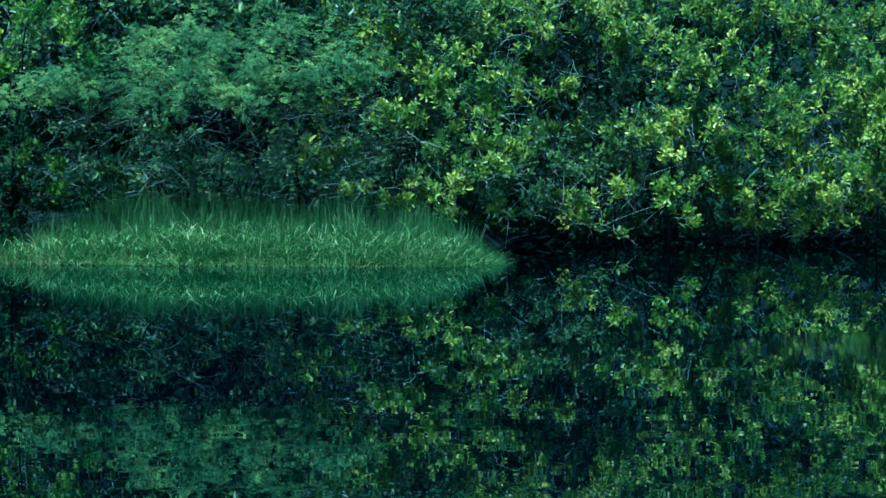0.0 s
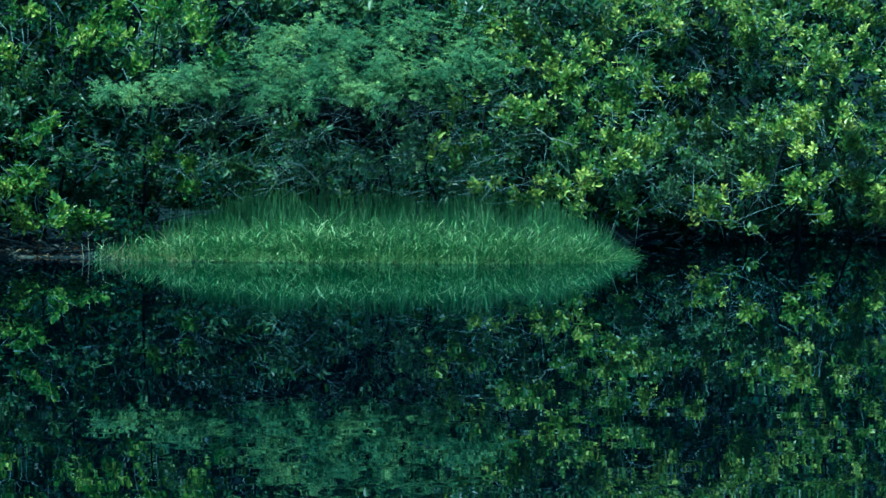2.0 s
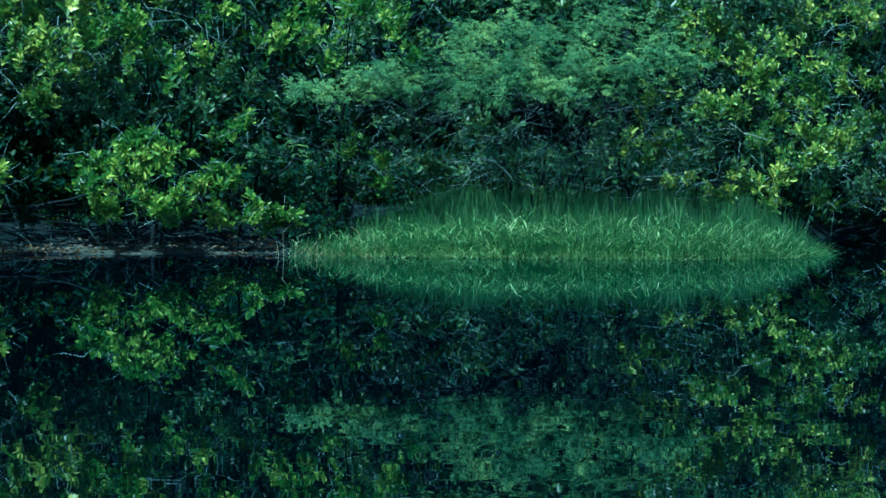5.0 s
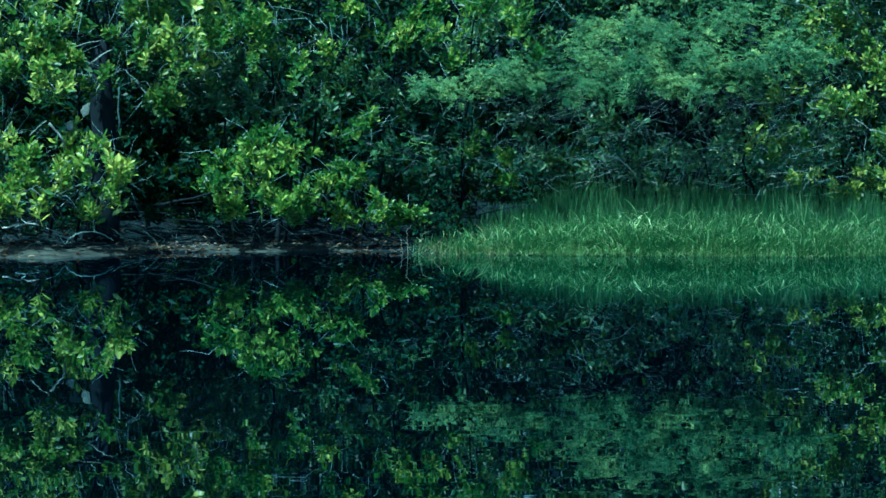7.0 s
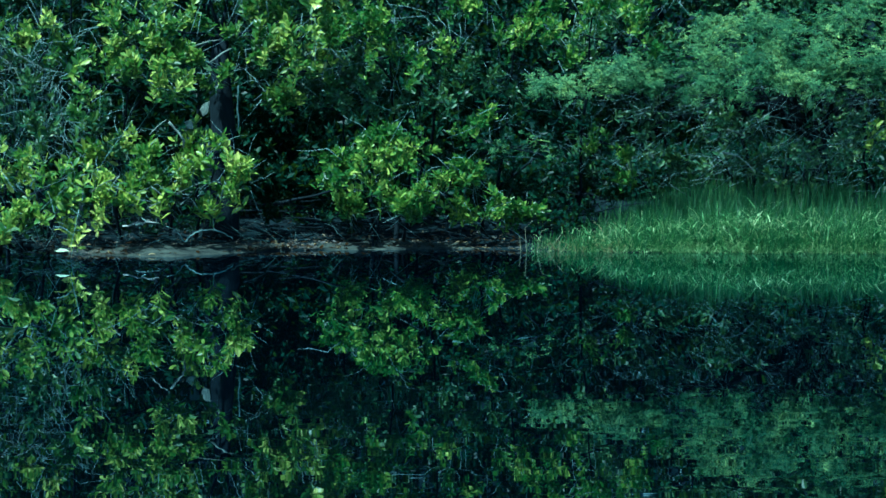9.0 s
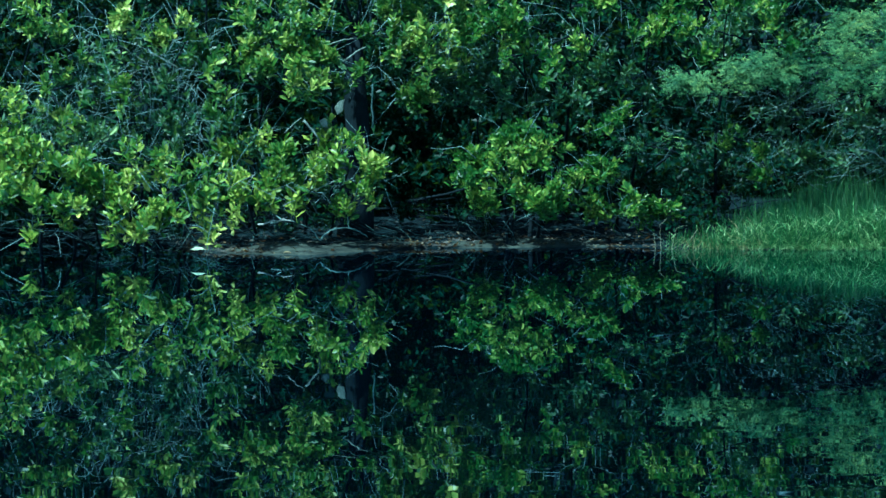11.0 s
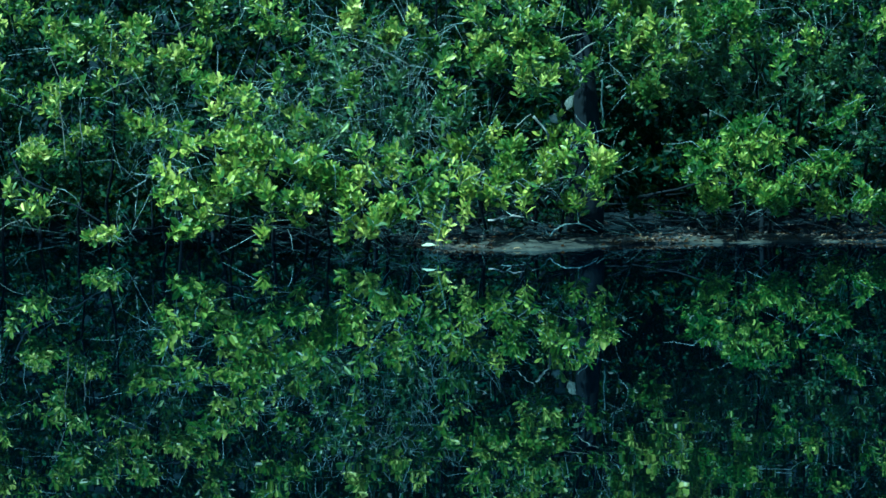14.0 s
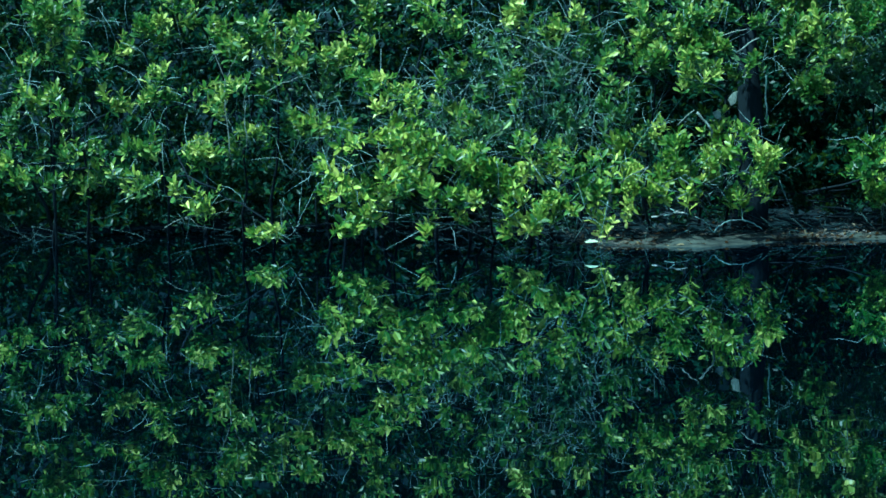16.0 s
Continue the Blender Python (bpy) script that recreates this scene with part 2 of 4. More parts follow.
def tube(points, radii, sides=6, wobble=0.0, rng=random):
    """A tapered limb along points, closed at both ends."""
    pts = np.asarray(points, float)
    way = np.gradient(pts, axis=0)
    v, f = [], []
    for i, (p, w, r) in enumerate(zip(pts, way, radii)):
        w = w / (np.linalg.norm(w) + 1e-9)
        side = np.cross(w, (0.31, 0.17, 0.93) if abs(w[2]) < 0.9 else (1.0, 0.2, 0.0))
        side /= np.linalg.norm(side)
        other = np.cross(w, side)
        for k in range(sides):
            t = 2 * math.pi * k / sides
            v.append(p + (side * math.cos(t) + other * math.sin(t)) * r * (1 + rng.uniform(-wobble, wobble)))
    for i in range(len(pts) - 1):
        for k in range(sides):
            a, b = i * sides + k, i * sides + (k + 1) % sides
            f += [(a, b, b + sides), (a, b + sides, a + sides)]
    for k in range(1, sides - 1):
        e = (len(pts) - 1) * sides
        f += [(0, k + 1, k), (e, e + k, e + k + 1)]
    return np.array(v), np.array(f)


def bend(p, q, n, sag, rng):
    """A crooked line from p to q with n points."""
    p, q = np.asarray(p, float), np.asarray(q, float)
    t = np.linspace(0, 1, n)[:, None]
    size = np.linalg.norm(q - p)
    off = np.array([[rng.gauss(0, 1) for _ in range(3)] for _ in range(n)]) * size * sag * 0.35
    off[0] = off[-1] = 0
    line = p + (q - p) * t + off
    line[:, 2] += np.sin(t[:, 0] * math.pi) * size * sag
    return line


LEAF_F = np.array([(0, 2, 1), (0, 3, 2), (1, 2, 5), (1, 5, 4), (2, 3, 6), (2, 6, 5), (4, 5, 7), (5, 6, 7)])


def leaf_shape(length, width, fold, droop):
    """An oval leaf along +y, widest past its middle, folded along its midrib."""
    rows = [(0, 0, 0)]
    for t, half in ((0.36, 0.42), (0.72, 0.48)):
        w, z = width * half, -droop * t * t * length
        rows += [(-w, t * length, z + fold * w), (0, t * length, z), (w, t * length, z + fold * w)]
    rows.append((0, length, -droop * length))
    return np.array(rows)


def sprig_shape(rng, leaves, length):
    """A leafy shoot along +z: upright young leaves round its tip, wider-spread ones set along the stem below."""
    s = Soup()
    stem = length * rng.uniform(0.7, 1.5)
    for i in range(leaves):
        k = i / leaves
        size = length * rng.uniform(0.6, 1.15) * (0.8 + 0.3 * k)
        v = leaf_shape(size, size * rng.uniform(0.33, 0.47), rng.uniform(0.1, 0.55), rng.uniform(-0.12, 0.3))
        up = 80 - 58 * k ** 0.8 + rng.uniform(-15, 15)
        m = pose(0, 0, -stem * k ** 1.4, 0, 0, i * 137.5 + rng.uniform(-25, 25)) @ pose(0, 0, 0, up, 0, 0) @ pose(0, 0, 0, 0, rng.uniform(-40, 40), 0)
        s.add(np.array([m @ Vector(p) for p in v]), LEAF_F)
    v, f = tube([(0, 0, -stem - 0.03), (0, 0, 0)], [0.003, 0.002], 3)
    s.add(v, f)
    return s


def tuft(rng, length):
    """A plain spray of leaves for the woods far back."""
    s = Soup()
    for i in range(9):
        size = length * rng.uniform(0.7, 1.2)
        m = pose(0, 0, 0, 0, 0, i * 137.5) @ pose(0, 0, rng.uniform(-0.5, 0.3) * length, 72 - 7 * i + rng.uniform(-14, 14), rng.uniform(-30, 30), 0)
        v = [(0, 0, 0), (-0.22 * size, 0.58 * size, 0.06 * size), (0, size, 0), (0.22 * size, 0.58 * size, 0.06 * size)]
        s.add(np.array([m @ Vector(p) for p in v]), [(0, 2, 1), (0, 3, 2)])
    return s


def frond(rng, length):
    """A feathery compound leaf along +y with paired narrow leaflets."""
    s = Soup()
    n = 7
    for i in range(n):
        t = (i + 1) / n
        y = t * length
        z = -0.25 * t * t * length
        reach = length * (0.3 * math.sin(math.pi * min(1, 0.18 + 0.8 * t)) + 0.03)
        for side in (-1, 1):
            a = radians(58 + rng.uniform(-18, 18))
            tip = (side * math.sin(a) * reach, y + math.cos(a) * reach, z - 0.12 * reach + rng.uniform(-0.012, 0.012))
            w = 0.004 + 0.003 * rng.random()
            mid = (tip[0] * 0.55, y + (tip[1] - y) * 0.55, z + (tip[2] - z) * 0.4)
            s.add([(0, y, z), (mid[0], mid[1] + w, mid[2]), tip, (mid[0], mid[1] - w, mid[2])], [(0, 1, 2), (0, 2, 3)])
    v, f = tube([(0, 0, 0), (0, length * 0.55, -0.08 * length), (0, length, -0.25 * length)], [0.003, 0.002, 0.001], 3)
    s.add(v, f)
    return s


def turns(ways, rng):
    """For each way, a rotation that lifts +z onto it, with a random spin."""
    w = ways / (np.linalg.norm(ways, axis=1)[:, None] + 1e-9)
    ref = rng.normal(size=w.shape)
    x = np.cross(ref, w)
    x /= np.linalg.norm(x, axis=1)[:, None] + 1e-9
    y = np.cross(w, x)
    return np.stack([x, y, w], axis=2)


# ---------------------------------------------------------------- ground and water


def shore(a):
    """How far off the water's edge lies, a degrees left of north."""
    return np.interp(a, (-40, -22, -16, -13.4, -12.2, -11.5, -9, -3, -0.9, 0.6, 2, 4.3, 6.3, 8.3, 9.6, 13, 20, 24, 40),
                     (37, 36, 34.5, 33.0, 31.6, 26.2, 25.2, 25.0, 25.3, 25.8, 25.7, 25.4, 24.4, 24.9, 27.4, 30, 30.5, 31, 34))


def woods_edge(a):
    """How far off the added wooded slope begins."""
    return np.interp(a, (-25, -14, -12, -9.5, -8.5, -2.2, -1.2, 8, 25), (35, 32.5, 30.5, 30.2, 31.0, 31.0, 29.1, 28, 28.5))


def ground_z(a, d):
    """Height of the bank and of the pond's bed."""
    s = shore(a)
    e = d - s
    soft = 0.035 * noise.noise(Vector((a * 0.9, d * 0.8, 1.7))) + 0.015 * noise.noise(Vector((a * 4.2, d * 3.1, 5.1)))
    if e < 0:
        return max(-1.2, e * 0.12) + soft * min(1, -e)
    # an unseen hill added behind the woods to close out the sky
    slope = max(0.0, d - max(s + 4.0, woods_edge(a) + 1.2))
    return min(e, 1.6) * 0.045 + max(0, min(e, 6) - 1.6) * 0.08 + min(slope * 0.9, 7.0) + soft * min(1.0, 0.25 + e)


def build_ground():
    angles = list(np.arange(-180, -24, 6.0)) + list(np.arange(-24, 24, 0.35)) + list(np.arange(24, 180, 6.0))
    rings = [0.0, 6, 12, 16, 19, 21] + list(np.arange(22, 36, 0.2)) + [38, 42, 48, 56, 70, 90, 130, 220, 500, 1400, 3500]
    v, f = [], []
    for a in angles:
        for d in rings:
            if abs(a) > 40:
                z = -1.0 if d < 45 else min((d - 48) * 0.2, 7.0)
            else:
                z = ground_z(a, min(d, 56))
            v.append(spot(a, d, z))
    n, k = len(rings), len(angles)
    for i in range(k):
        for j in range(n - 1):
            p, q = i * n + j, ((i + 1) % k) * n + j
            f += [(p, p + 1, q + 1), (p, q + 1, q)]
    s = Soup()
    s.add(v, f)
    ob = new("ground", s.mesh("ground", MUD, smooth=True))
    return tagged(ob, "wet mud bank sloping into a pond, coloured as if shaded", "ground", kind="structure")


def build_water():
    s = Soup()
    k = 96
    v = [(0, 0, 0)] + [(math.cos(2 * math.pi * i / k) * 75, math.sin(2 * math.pi * i / k) * 75, 0) for i in range(k)]
    s.add(v, [(0, 1 + i, 1 + (i + 1) % k) for i in range(k)])
    ob = new("water", s.mesh("water", WATER))
    return tagged(ob, "dark still pond water with faint ripples", "water", kind="structure")


build_ground()
build_water()


def sand_bar(a0, a1, near, deep, high):
    """A low tongue of pale sand at the water's edge."""
    v, f = [], []
    na, nd = 60, 18
    for i in range(na + 1):
        a = a0 + (a1 - a0) * i / na
        for j in range(nd + 1):
            d = shore(a) + near + deep * (j / nd - 0.25) + 0.12 * noise.noise(Vector((a * 1.3, j * 0.1, 2)))
            taper = (math.sin(math.pi * i / na) * math.sin(math.pi * j / nd)) ** 0.5
            rough = 0.014 * noise.noise(Vector((a * 2.7, j * 0.6, 8))) + 0.016 * noise.noise(Vector((a * 9, j * 0.9, 4)))
            v.append(spot(a, d, ground_z(a, d) - 0.05 + (high + 0.05) * taper + rough * taper))
    for i in range(na):
        for j in range(nd):
            p, q = i * (nd + 1) + j, (i + 1) * (nd + 1) + j
            f += [(p, p + 1, q + 1), (p, q + 1, q)]
    s = Soup()
    s.add(v, f)
    return tagged(new("sand_bar", s.mesh("sand_bar", SAND, smooth=True)), "pale damp sand bar at the water's edge", "sand", kind="structure")


sand_bar(3.2, 9.0, 0.0, 1.7, 0.03)
sand_bar(-0.4, 3.8, 0.0, 1.1, 0.035)

# ---------------------------------------------------------------- shrubs and trees
CLUSTERS = {}


def cluster_meshes(material):
    """Eight leafy shoots of one material, shared by every shrub that bears it."""
    if material.name not in CLUSTERS:
        rng = random.Random(len(CLUSTERS) + 3)
        made = []
        for i in range(8):
            s = sprig_shape(rng, rng.randint(7, 11), 0.1)
            made.append((s, s.mesh("sprig", material)))
        CLUSTERS[material.name] = made
    return CLUSTERS[material.name]


def shoots(lobes, per_square, rng, clump=0.26, gap=0.0):
    """Places and ways of shoots on lobes (a, d, z, half width, half height), and the twigs that bear them: sprays of shoots fan out
    from clumps on the outside of each lobe, with gaps between."""
    places, ways, twigs = [], [], []
    for a, d, z, rw, rh in lobes:
        centre = spot(a, d, z)
        out = -centre * (1, 1, 0) / d
        side = np.array((out[1], -out[0], 0))
        rd = 0.55 * min(rw, 0.9) + 0.12
        clumps = max(3, int(math.pi * rw * rh / (clump * clump) * 1.5))
        per = max(3, int(per_square * math.pi * rw * rh / clumps))
        for _ in range(clumps):
            if rng.random() < gap:
                continue
            n = rng.normal(size=3)
            n /= np.linalg.norm(n)
            if n[1] < -0.25 and rng.random() < 0.75:
                n[1] *= -1
            r = rng.uniform(0.45, 1.0) if rng.random() < 0.78 else rng.uniform(1.0, 1.4)
            c = centre + side * n[0] * rw * r + out * n[1] * rd * r + np.array((0, 0, n[2] * rh * r))
            reach = min(clump, 1.2 * min(rw, rh)) * rng.choice((0.5, 0.7, 0.9, 1.2))
            left = int(per * rng.uniform(0.4, 1.6)) + 1
            while left > 0:
                k = min(left, int(rng.integers(2, 6)))
                left -= k
                way = rng.normal(size=3) * (0.8, 0.8, 0.5) + side * n[0] * 0.3 + out * (0.3 + 0.3 * n[1]) + np.array((0, 0, 0.4))
                way /= np.linalg.norm(way)
                start = c + rng.normal(size=3) * reach * (0.34, 0.3, 0.26)
                far = reach * rng.uniform(0.35, 0.9)
                t = np.linspace(0.25, 1, k)[:, None]
                bow = np.array((0, 0, 0.25 * far)) * t * t
                places.append(start + way * far * t + bow + rng.normal(size=(k, 3)) * 0.035)
                ways.append(way * 0.7 + rng.normal(size=(k, 3)) * 0.32 + np.array((0, 0, 0.55)) + out * 0.4)
                twigs.append((start, start + way * far + bow[-1]))
    places, ways = np.concatenate(places), np.concatenate(ways)
    keep = places[:, 2] > 0.13
    return places[keep], ways[keep], [(p, q) for p, q in twigs if min(p[2], q[2]) > 0.03]


def twig_soup(lines, rng, start, end):
    s = Soup()
    for p, q in lines:
        pts = bend(p, q, 4, rng.uniform(-0.06, 0.16), rng)
        v, f = tube(pts, np.linspace(start, end, 4), 3)
        s.add(v, f)
    return s


def shrub(name, label, category, material, base, lobes, per_square=215, seed=1, stems=4, stem=0.02, twig_share=0.6, tangle=0, gap=0.0, bark=None, twig=None, clump=0.26, separate=230, group="shrubs on the bank", size=1.0, trunk=None):
    """A shrub or tree: an empty at its foot with trunk, branches, twigs, leaf clusters and the rest of its crown."""
    rng, nrng = random.Random(seed), np.random.default_rng(seed)
    bark = bark or SHADE_BARK
    foot = spot(base[0], base[1], ground_z(base[0], base[1]) - 0.05)
    thing = tagged(new(name), label, category, group)
    thing.location = foot
    # trunk and branches
    high = max(l[2] for l in lobes)
    fork = foot + np.array((0, 0, trunk[1] if trunk else min(0.35, high * 0.3)))
    s = Soup()
    if trunk:
        s.add(*tube(bend(foot, fork, 7, 0.03, rng), trunk[0] * np.array((1.6, 1.35, 1.2, 1.1, 1.0, 0.85, 0.7)), 12, 0.14, rng))
    else:
        s.add(*tube(bend(foot, fork, 5, 0.05, rng), np.linspace(stem * 1.5, stem * 0.9, 5), 8, 0.1, rng))
    part("trunk", s.mesh("trunk", bark, foot, True), thing)
    ends, boughs = [], []
    joints = [fork]
    for i, l in enumerate(sorted(lobes, key=lambda l: -l[3] * l[4])[:stems * 5]):
        tip = spot(l[0], l[1] + 0.1, max(0.06, l[2] + rng.uniform(-0.1, 0.3) * l[4]))
        s = Soup()
        root = fork
        if i >= stems:
            root = min(joints, key=lambda p: np.linalg.norm(p - tip) + max(0.0, p[2] - tip[2]))
        elif not trunk and i:
            a, d = base[0] + (l[0] - base[0]) * rng.uniform(0.5, 0.9), base[1] + (l[1] - base[1]) * rng.uniform(0.1, 0.5)
            root = spot(a, d, ground_z(a, d) - 0.05)
        line = bend(root, tip, 8, rng.uniform(0.012, 0.035), rng)
        joints += list(line[3:6])
        thick = stem * (0.9 if i < stems else 0.5)
        s.add(*tube(line, np.linspace(thick, stem * 0.3, 8), 6, 0.08, rng))
        boughs.append(part("branch", s.mesh("branch", bark, foot, True), thing))
        ends.append(tip)
    places, ways, lines = shoots(lobes, per_square, nrng, clump, gap)
    mats = turns(ways, nrng) * nrng.uniform(0.7 * size, 1.2 * size, (len(ways), 1, 1))
    # twigs
    ends = np.array(ends)
    lines = [l for l in lines if rng.random() < twig_share]
    for p, q in list(lines):
        if rng.random() < 0.5:
            near = ends[np.argmin(np.linalg.norm(ends - p, axis=1))]
            back = (near - p) / (np.linalg.norm(near - p) + 1e-6) + np.array((rng.gauss(0, 0.5), rng.gauss(0, 0.4), rng.gauss(-0.2, 0.4)))
            lines.append((p + back * rng.uniform(0.15, 0.4), p))
    for _ in range(tangle):
        a, d, z, rw, rh = rng.choice(lobes)
        p = spot(a + rng.uniform(-1, 1) * math.degrees(rw / d), d - rng.uniform(-0.5, 0.25), max(0.05, z + rng.uniform(-1, 1) * rh))
        q = p + np.array((rng.gauss(0, 0.19), rng.gauss(0, 0.12), rng.gauss(0.06, 0.17)))
        q[2] = max(q[2], 0.04)
        lines.append((p, q))
    part("brushwood", twig_soup(lines, rng, 0.0031, 0.0014).mesh("brushwood", twig or TWIG, foot, True), thing, "" if twig else "bleached grey brushwood", "stuff")
    # leaf clusters, the nearest as pieces of their own
    meshes = cluster_meshes(material)
    far = np.hypot(places[:, 0], places[:, 1])
    order = np.argsort(far)
    pick = nrng.integers(0, len(meshes), len(places))
    for i in order[:separate]:
        ob = part("sprig", meshes[pick[i]][1], boughs[int(np.argmin(np.linalg.norm(ends - places[i], axis=1)))])
        ob.matrix_basis = Matrix.Translation(places[i] - foot) @ Matrix(mats[i].tolist()).to_4x4()
    rest = order[separate:]
    crown = Soup()
    for k, (piece, _) in enumerate(meshes):
        ids = rest[pick[rest] == k]
        crown.spread(np.concatenate(piece.v), np.concatenate(piece.f), mats[ids], places[ids])
    if crown.n:
        part("crown", crown.mesh("crown", material, foot), thing, kind="stuff")
    return thing


def dead_limb(thing, name, lines, thick, material=None, seed=5):
    """A bleached dead bough or stem of a shrub: crooked tapered lines from p to q with a share of the thickness."""
    rng = random.Random(seed)
    groups = []
    for p, q, share in lines:
        ends = [np.array(spot(*p)), np.array(spot(*q))]
        met = [g for g in groups if any(np.linalg.norm(e - f) < 0.06 for e in ends for f in g[0])]
        group = ([], Soup())
        if met:
            group = met[0]
        else:
            groups.append(group)
        group[0].extend(ends)
        group[1].add(*tube(bend(spot(*p), spot(*q), 6, 0.04, rng), np.linspace(thick * share, thick * share * 0.6, 6), 6, 0.12, rng))
    for ends, s in groups:
        part(name, s.mesh(name, material or BLEACHED, thing.location, True), thing, "bleached dead wood")


def pale_slab(thing, outline, d, thick):
    """A pale slab, for broken dead wood and for a sunlit patch: an outline (a, z) with rounded depth and a slightly
    bowed face.
    """
    n = len(outline)
    mid = np.mean([spot(a, d - thick * 0.7, z) for a, z in outline], axis=0)
    v = [spot(a, d, z) for a, z in outline] + [mid + (spot(a, d - thick * 0.6, z) - mid) * 0.9 for a, z in outline] + [mid] + [spot(a, d + thick, z) for a, z in outline]
    f = []
    for k in range(n):
        q = (k + 1) % n
        f += [(k, q, n + q), (k, n + q, n + k), (n + k, n + q, 2 * n), (2 * n + 1 + k, k, q), (2 * n + 1 + k, q, 2 * n + 1 + q)]
    f += [(2 * n + 1, 2 * n + 1 + k, 2 * n + 2 + k) for k in range(1, n - 1)]
    s = Soup()
    s.add(np.array(v), f)
    return part("pale_slab", s.mesh("pale_slab", BLEACHED, thing.location), thing, "pale slab for broken wood and a sunlit patch")


def feathery_tree(name, label, base, lobes, per_square, seed, limbs):
    """A spreading tree with flat layers of feathery fronds over bare dark limbs."""
    rng, nrng = random.Random(seed), np.random.default_rng(seed)
    foot = spot(base[0], base[1], ground_z(base[0], base[1]) - 0.05)
    thing = tagged(new(name), label, "tree")
    thing.location = foot
    fork = foot + np.array((0.15, -0.2, 0.75))
    s = Soup()
    s.add(*tube(bend(foot, fork, 6, 0.06, rng), np.linspace(0.1, 0.075, 6), 9, 0.1, rng))
    part("trunk", s.mesh("trunk", SHADE_BARK, foot, True), thing)
    twigs, tips, boughs = [], [], []
    for a, d, z in limbs:
        tip = spot(a, d, z)
        s = Soup()
        pts = bend(fork, tip, 10, rng.uniform(0.03, 0.09), rng)
        s.add(*tube(pts, np.linspace(0.045, 0.009, 10), 6, 0.1, rng))
        boughs.append(part("branch", s.mesh("branch", SHADE_BARK, foot, True), thing))
        tips.append(tip)
        for _ in range(26):
            p = pts[rng.randint(2, 9)]
            twigs.append((p, p + np.array((rng.gauss(0, 0.3), rng.gauss(-0.05, 0.2), rng.gauss(-0.02, 0.16)))))
    part("brushwood", twig_soup(twigs, rng, 0.008, 0.002).mesh("brushwood", SHADE_BARK, foot, True), thing, kind="stuff")
    strands = []
    for _ in range(300):
        a, z = rng.uniform(-9.4, -2.0), rng.uniform(0.5, 1.5)
        p = spot(a, rng.uniform(26.5, 27.8), z)
        reach = rng.uniform(0.12, 0.5)
        strands.append((p, p + np.array((reach * rng.gauss(0.7, 0.5), rng.gauss(0, 0.1), reach * rng.gauss(0.35, 0.35)))))
    part("brushwood", twig_soup(strands, rng, 0.002, 0.001).mesh("brushwood", TWIG, foot, True), thing, "fine bare grey-green twigs", "stuff")
    pieces = [frond(rng, rng.uniform(0.08, 0.14)) for _ in range(6)]
    meshes = [p.mesh("frond", FROND) for p in pieces]
    places, ways, _ = shoots(lobes, per_square, nrng, 0.2, 0.2)
    ways[:, 2] = np.abs(ways[:, 2]) + 0.6
    mats = turns(ways, nrng) * nrng.uniform(0.7, 1.2, (len(ways), 1, 1))
    order = np.argsort(np.hypot(places[:, 0], places[:, 1]))
    pick = nrng.integers(0, len(pieces), len(places))
    for i in order[:300]:
        ob = part("frond", meshes[pick[i]], boughs[int(np.argmin(np.linalg.norm(np.array(tips) - places[i], axis=1)))])
        ob.matrix_basis = Matrix.Translation(places[i] - foot) @ Matrix(mats[i].tolist()).to_4x4()
    crown = Soup()
    for k, piece in enumerate(pieces):
        ids = order[300:][pick[order[300:]] == k]
        crown.spread(np.concatenate(piece.v), np.concatenate(piece.f), mats[ids], places[ids])
    part("crown", crown.mesh("crown", FROND, foot), thing, kind="stuff")
    return thing


stem_shrub = shrub("mangrove_shrub", "tall leafy mangrove shrub with pale upright stems over the water", "shrub", LEAF_GREEN, (16.4, 28.6), [(14.76, 25.3, 1.93, 0.28, 0.20), (14.83, 24.3, 0.18, 0.24, 0.07), (15.35, 25.0, 1.53, 0.25, 0.18), (15.72, 25.1, 1.03, 0.20, 0.12), (15.91, 25.2, 2.04, 0.30, 0.20), (16.28, 24.9, 1.33, 0.22, 0.12), (16.53, 25.3, 2.15, 0.30, 0.15), (16.60, 24.5, 0.51, 0.26, 0.10), (16.76, 25.0, 0.88, 0.30, 0.14), (17.25, 25.0, 1.46, 0.22, 0.14), (17.38, 24.9, 1.01, 0.25, 0.14), (17.63, 24.7, 0.62, 0.20, 0.08), (17.63, 25.3, 1.95, 0.30, 0.20)], seed=1, tangle=85, gap=0.08, per_square=190)
shrub("mangrove_shrub", "tall leafy mangrove shrub overhanging black shaded water", "shrub", LEAF_GREEN, (19.5, 28.6), [(17.88, 25.0, 1.34, 0.20, 0.12), (18.25, 24.8, 0.75, 0.20, 0.10), (18.66, 25.0, 1.67, 0.30, 0.20), (18.81, 24.8, 0.97, 0.25, 0.12), (19.17, 25.0, 0.60, 0.30, 0.10), (19.26, 24.9, 1.20, 0.30, 0.15), (19.44, 25.3, 2.16, 0.40, 0.15), (19.45, 25.2, 1.85, 0.30, 0.20), (20.03, 25.0, 1.48, 0.25, 0.20), (20.05, 24.9, 1.18, 0.20, 0.12), (20.18, 24.8, 0.81, 0.20, 0.15), (21.15, 25.2, 1.76, 0.30, 0.40), (21.19, 25.0, 0.91, 0.30, 0.20)], seed=31, tangle=85, gap=0.08, per_square=190)
